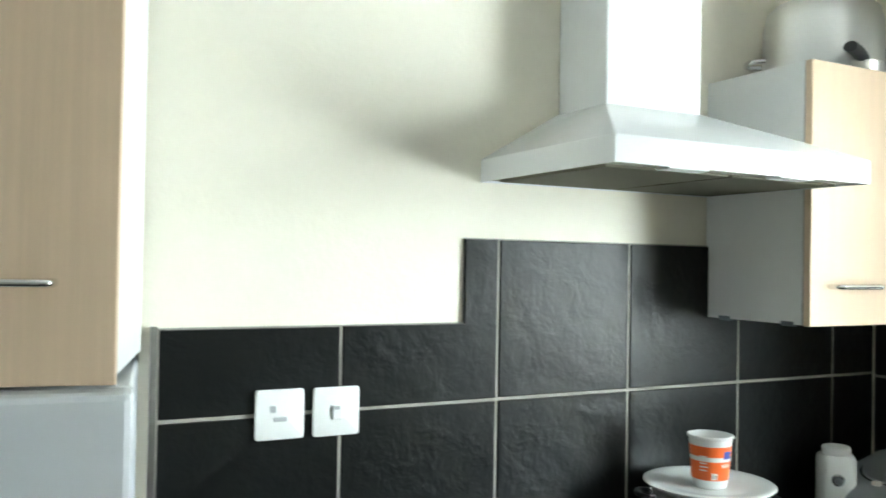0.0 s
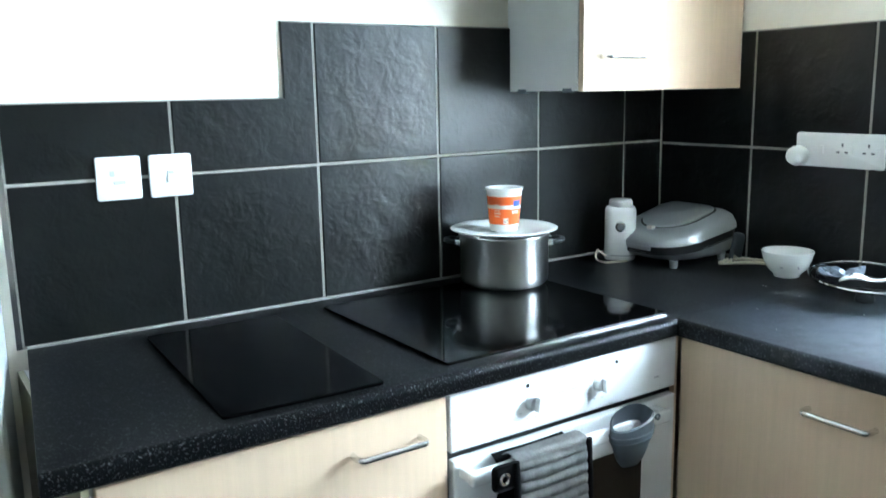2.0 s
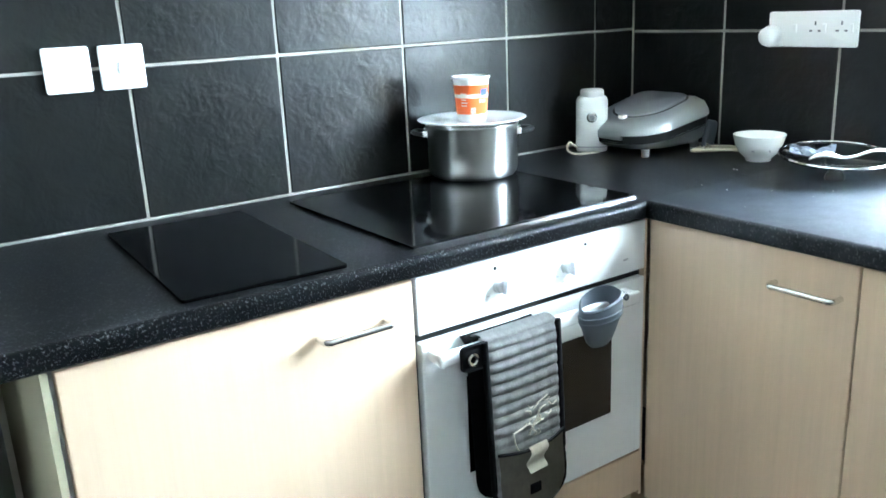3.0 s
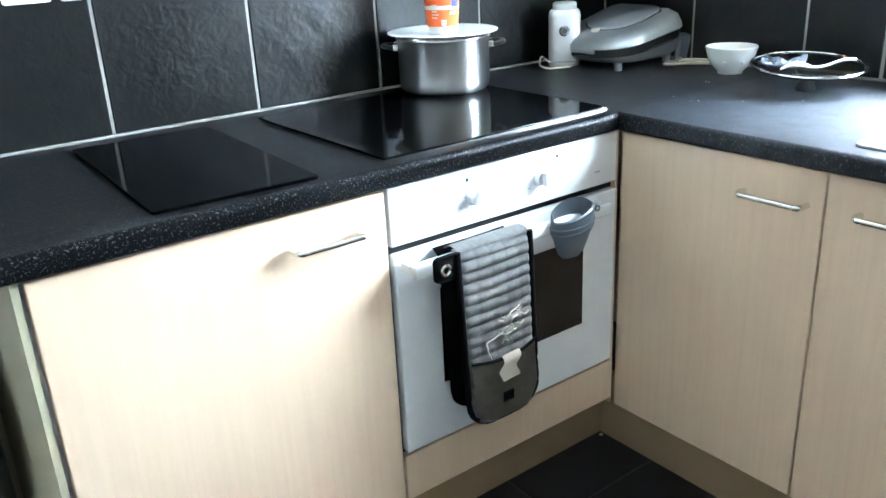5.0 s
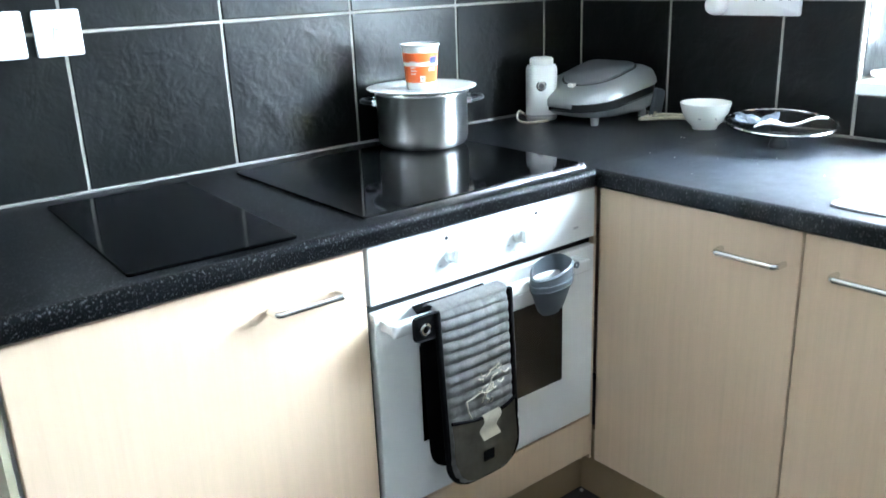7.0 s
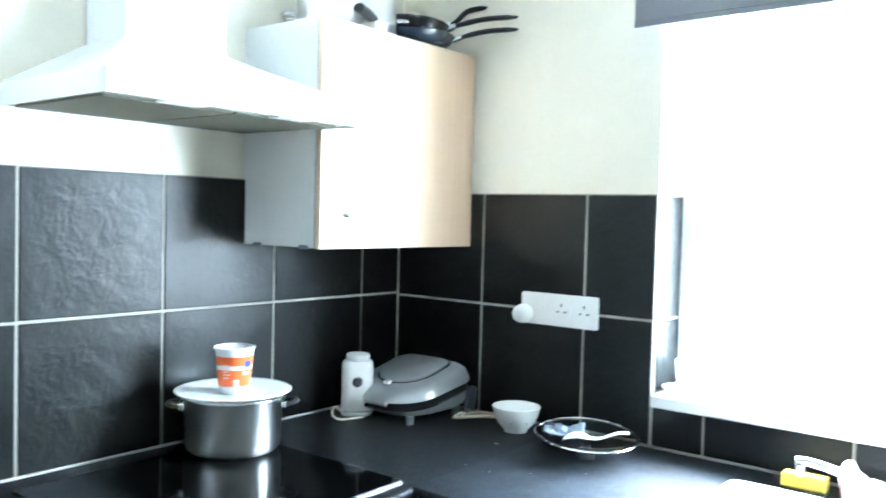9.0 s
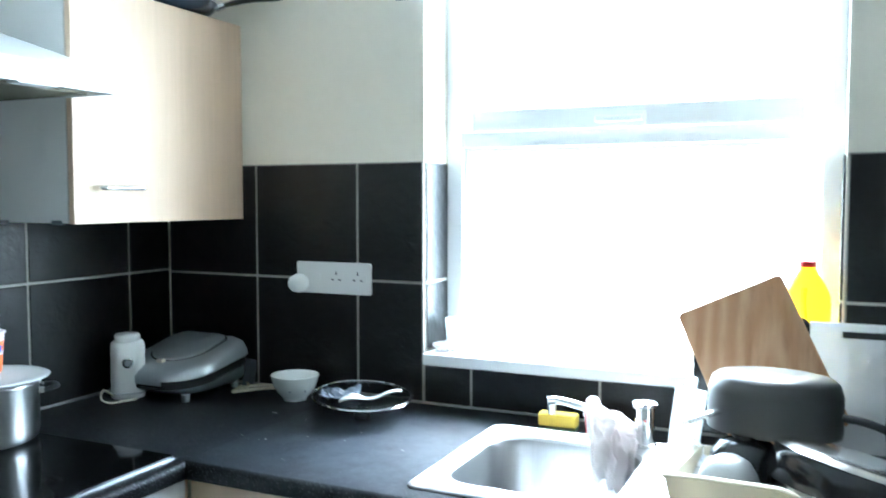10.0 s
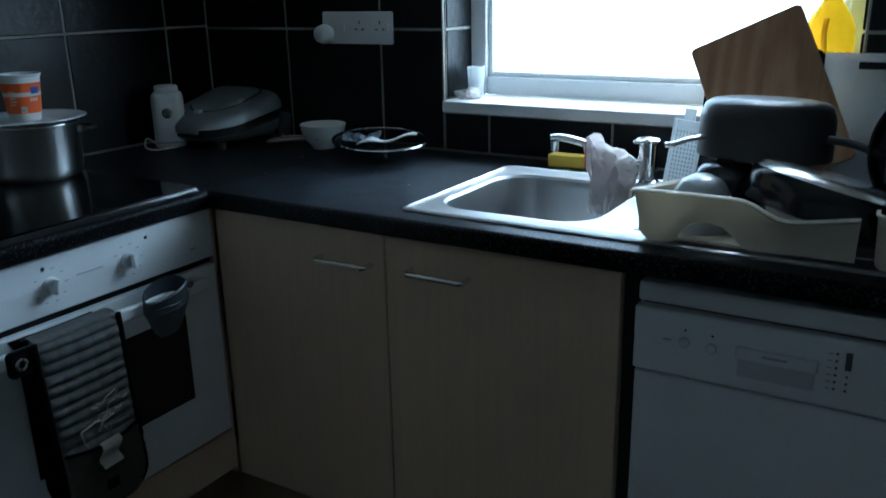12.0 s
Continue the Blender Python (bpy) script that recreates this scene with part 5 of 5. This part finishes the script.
for pts in (((-1.078, 0.545), (-1.074, 0.522), (-1.066, 0.505), (-1.058, 0.498)), ((-1.078, 0.545), (-1.060, 0.548), (-1.045, 0.552), (-1.030, 0.548)), ((-1.030, 0.548), (-1.018, 0.562), (-1.012, 0.576), (-0.998, 0.580)), ((-1.040, 0.530), (-1.030, 0.545), (-1.012, 0.550)), ((-1.020, 0.590), (-1.006, 0.594), (-0.994, 0.600))):
    part("torn_thread", tube(smooth_path([(x, -0.7015, z) for x, z in pts], 5), 0.0013, 6), CREAM_CLOTH, glove, "frayed cream thread", smooth=60)
for k in range(14):
    tx, tz = random.uniform(-1.075, -0.995), random.uniform(0.515, 0.595)
    tx += 0.35 * (tz - 0.55)
    a0, ln = random.uniform(0, 6.28), random.uniform(0.008, 0.022)
    pts = [(tx, -0.7005, tz), (tx + 0.5 * ln * math.cos(a0), -0.704, tz + 0.4 * ln * math.sin(a0)), (tx + ln * math.cos(a0 + 0.5), -0.7015, tz + 0.7 * ln * math.sin(a0 + 0.5))]
    part("torn_thread", tube(smooth_path(pts, 4), random.uniform(0.0008, 0.0017), 5), CREAM_CLOTH, glove, "frayed cream thread", smooth=60)
part("label", box(-1.045, -1.018, -0.7105, -0.7075, 0.405, 0.427, bevel=0.001), BLACK_CLOTH, pocket, "small black label")
part("strap", box(-1.182, -1.128, -0.690, -0.684, 0.694, 0.742, bevel=0.008, m=Matrix()), BLACK_CLOTH, glove, "black hanging tab")
part("eyelet", lathe([(0.006, 0), (0.0125, 0), (0.0125, 0.003), (0.0095, 0.0045), (0.006, 0.003)], m=pose(-1.160, -0.690, 0.716, 90), n=28), CHROME, glove, "metal eyelet", smooth=40)

holder = thing("silicone_pinch_holder", (-0.836, -0.68, 0.65), "grey silicone pinch glove hooked on the oven bar", "oven glove")
rings = []
for k in range(9):
    t = k / 8
    z = 0.655 + 0.092 * t
    w = 0.026 + 0.026 * math.sin(t * math.pi / 2) ** 0.8
    dpt = 0.013 + 0.020 * math.sin(t * math.pi / 2)
    if k == 0:
        w, dpt = 0.022, 0.010
    lip_ = 0.003 if k in (5, 6) else 0
    rings.append([Vector((-0.840 + 0.004 * t + (w + lip_) * math.cos(a), -0.684 - 0.004 + (dpt + lip_) * math.sin(a), z + (0.012 * math.cos(a) + 0.014 * max(0.0, math.sin(a)) if k == 8 else 0.006 * math.cos(a) * t))) for a in [2 * math.pi * i / 32 for i in range(32)]])
inner = [[Vector((-0.839 + (v.x + 0.839) * 0.93, -0.688 + (v.y + 0.688) * 0.88, v.z - 0.001 + 0.004 * (i == 0))) for v in ring] for i, ring in enumerate(rings[::-1][:7])]
part("shell", loft(rings + inner), GREY_PL, holder, smooth=45)
for zz, ww, dd in ((0.716, 0.0515, 0.0325), (0.727, 0.0530, 0.0335)):
    part("band", tube([(-0.837 + ww * math.cos(a), -0.688 + dd * math.sin(a), zz + 0.005 * math.cos(a)) for a in [2 * math.pi * i / 28 for i in range(29)]], 0.0018, 6), GREY_PL, holder, "raised band", smooth=50)
part("hang_hole", lathe([(0.003, 0), (0.007, 0), (0.007, 0.003), (0.003, 0.003)], m=pose(-0.792, -0.712, 0.752, 90), n=16), GREY_PL, holder, smooth=40)

# ---- on top of the corner cupboard ----
CT = CZ1
big = thing("steel_pot", (-0.375, -0.130, CT), "large steel pot standing upside down on the cupboard", "saucepan")
part("body", lathe([(0.125, 0), (0.136, 0.001), (0.137, 0.005), (0.132, 0.008), (0.130, 0.130), (0.122, 0.165), (0.105, 0.180), (0.09, 0.183), (0, 0.184)], n=64), STEEL, big, local=True, smooth=50)
for turn in (140, -40):
    m = pose(0, 0, 0, 0, 0, turn)
    part("handle", tube(smooth_path([m @ Vector(p) for p in ((0.130, -0.035, 0.05), (0.160, -0.03, 0.05), (0.168, 0, 0.05), (0.160, 0.03, 0.05), (0.130, 0.035, 0.05))], 5), 0.006, 8), CHROME, big, "steel loop handle", local=True, smooth=50)
sp_ = thing("small_pan", (-0.385, -0.225, CT), "small steel pan with a black handle on the cupboard", "saucepan")
part("body", lathe([(0, 0), (0.048, 0), (0.052, 0.004), (0.054, 0.022), (0.056, 0.024), (0.052, 0.024), (0.050, 0.005), (0, 0.003)], n=40), STEEL, sp_, local=True, smooth=50)
part("handle", tube(smooth_path([(-0.02, -0.03, 0.030), (-0.06, -0.048, 0.036), (-0.10, -0.06, 0.04)], 6), 0.015, 10, flat=0.8), BLACK, sp_, "black handle", local=True, smooth=50)
for k, (px, py, pr, ph, zz, hx, hy, hz) in enumerate(((-0.185, -0.185, 0.128, 0.036, 0.0, -0.030, -0.445, 0.055), (-0.190, -0.180, 0.118, 0.034, 0.033, -0.025, -0.440, 0.090), (-0.190, -0.175, 0.106, 0.034, 0.040, -0.040, -0.345, 0.125))):
    f = thing("frying_pan", (px, py, CT + zz), "black frying pan in a stack on the cupboard", "frying pan", "pans on the cupboard")
    if k:  # straight-sided pan
        outline = [(0, 0), (pr - 0.010, 0), (pr - 0.004, 0.003), (pr - 0.001, 0.010), (pr, ph), (pr - 0.002, ph + 0.001), (pr - 0.004, ph), (pr - 0.006, 0.010), (0, 0.004)]
    else:  # shallow pan with a bowed enamelled outside
        outline = [(0, 0), (pr * 0.66, 0), (pr * 0.74, 0.003), (pr * 0.85, 0.011), (pr * 0.94, 0.022), (pr * 0.99, 0.032), (pr, ph), (pr - 0.003, ph), (pr * 0.92, 0.024), (pr * 0.72, 0.006), (0, 0.004)]
    part("body", lathe(outline, n=64), PAN_BLACK if k else ENAMEL, f, local=True, smooth=45)
    d = Vector((hx - px, hy - py, 0))
    L = d.length
    d.normalize()
    pts = [d * (pr - 0.004) + Vector((0, 0, ph - 0.012)), d * (pr + 0.035) + Vector((0, 0, ph - 0.002 + 0.2 * (hz - zz - ph))), d * (pr + 0.55 * (L - pr)) + Vector((0, 0, ph + 0.75 * (hz - zz - ph))), d * L + Vector((0, 0, hz - zz))]
    part("handle", tube(smooth_path(pts, 7), [(0.006 + 0.006 * min(1, i / 9)) * (1 if i < 19 else (0.92, 0.72, 0.35)[i - 19]) for i in range(22)], 10, flat=0.6), BLACK, f, "black curved handle", local=True, smooth=50)
    part("ferrule", tube([pts[0], pts[0].lerp(pts[1], 0.6)], 0.0095, 10), CHROME, f, "metal ferrule", local=True, smooth=50)


# ---- wall and floor tiles ----
def tiles_on(parent, spans, place, mat, gap=0.0068, thick=0.009):
    """Tiles as pieces of their own; spans are (u0, u1, v0, v1) on the surface."""
    cache = {}
    for u0, u1, v0, v1 in spans:
        w, h = u1 - u0 - gap, v1 - v0 - gap
        key = (round(w, 3), round(h, 3))
        if key not in cache:
            b = box(-w / 2, w / 2, -h / 2, h / 2, -thick, 0, bevel=0.0018, seg=1)
            me = bpy.data.meshes.new("tile")
            b.to_mesh(me)
            b.free()
            me.materials.append(mat)
            cache[key] = me
        ob = new("tile", cache[key])
        ob.parent = parent
        ob.matrix_basis = place((u0 + u1) / 2, (v0 + v1) / 2)


def grid(us, vs):
    return [(a, b, c, d) for a, b in zip(us, us[1:]) for c, d in zip(vs, vs[1:])]


north = grid([-1.822, -1.499, -1.166], [TOP + 0.002, ROW, 1.389])
north = [s for s in north if not (s[0] < -1.3 and s[1] > -1.2 and s[2] > 1.2)]
north += grid([-1.166, -0.830, -0.497, -0.164, -0.004], [TOP + 0.002, ROW, 1.556])

# the notched tile beside the step
notch = prism([(-1.4962, ROW + 0.0028), (-1.1688, ROW + 0.0028), (-1.1688, 1.5532), (-1.2430, 1.5532), (-1.2430, 1.3862), (-1.4962, 1.3862)], 0.009, m=Matrix(((1, 0, 0, 0), (0, 0, 1, -0.004), (0, 1, 0, 0), (0, 0, 0, 1))), bevel=0.0016, seg=1)
part("tile", notch, TILE, wall_north)
tiles_on(wall_north, north, lambda u, v: pose(u, -0.004, v, 90), TILE)
EAST_ROW = 1.226
east = grid([-0.857, -0.660, -0.327, -0.004], [TOP + 0.002, EAST_ROW, 1.542])
east += [(a, b, TOP + 0.002, SILL_Z - 0.032) for a, b in ((-0.993, -0.859), (-1.326, -0.993), (-1.659, -1.326), (-1.843, -1.659))]
east += grid([-2.626, -2.293, -1.960, -1.846], [TOP + 0.002, EAST_ROW, 1.542])
tiles_on(wall_east, east, lambda u, v: pose(-0.004, u, v, 90, 0, -90), TILE)
reveal = grid([0.008, 0.144], [SILL_Z + 0.002, EAST_ROW, 1.542])
tiles_on(wall_east, reveal, lambda u, v: pose(u, WIN_Y1 - 0.006, v, 90, 0, 0), TILE, thick=0.005)
tiles_on(wall_east, reveal, lambda u, v: pose(u, WIN_Y0 + 0.006, v, 90, 0, 180), TILE, thick=0.005)
structure("grout", box(-1.822, -0.004, -0.0008, 0.0055, TOP, 1.3885), GROUT, "beige grout between the wall tiles", "grout")
structure("grout", box(-1.243, -0.004, -0.0008, 0.0055, 1.389, 1.5555), GROUT, "beige grout between the wall tiles", "grout")
structure("grout", box(-0.0008, 0.0055, -0.857, -0.004, TOP, 1.5415), GROUT, "beige grout between the wall tiles", "grout")
structure("grout", box(-0.0008, 0.0055, -1.842, -0.8575, TOP, SILL_Z - 0.0325), GROUT, "beige grout between the wall tiles", "grout")
structure("grout", box(-0.0008, 0.0055, -2.626, -1.8455, TOP, 1.5415), GROUT, "beige grout between the wall tiles", "grout")
structure("grout", box(0.008, 0.144, WIN_Y1 - 0.0035, WIN_Y1 + 0.002, SILL_Z + 0.001, 1.541), GROUT, "beige grout in the window reveal", "grout")
structure("trim", box(-1.834, -1.8235, -0.0075, 0.0055, TOP + 0.001, 1.392), CHROME, "metal tile edge trim", "trim")
structure("sealant", tube([(-1.815, -0.006, TOP + 0.002), (-0.006, -0.004, TOP + 0.001)], 0.0032, 8), SILICONE, "pale sealant bead along the worktop", "sealant")
structure("sealant", tube([(-0.006, -0.006, TOP + 0.002), (-0.006, -2.44, TOP + 0.001)], 0.0032, 8), SILICONE, "pale sealant bead along the worktop", "sealant")
fu = [-0.519 - 0.333 * k for k in range(-3, 10)][::-1]
fv = [-0.666 - 0.333 * k for k in range(-3, 10)][::-1]
tiles_on(floor, grid(fu, fv), lambda u, v: pose(u, v, 0), FLOOR_TILE, gap=0.005, thick=0.006)
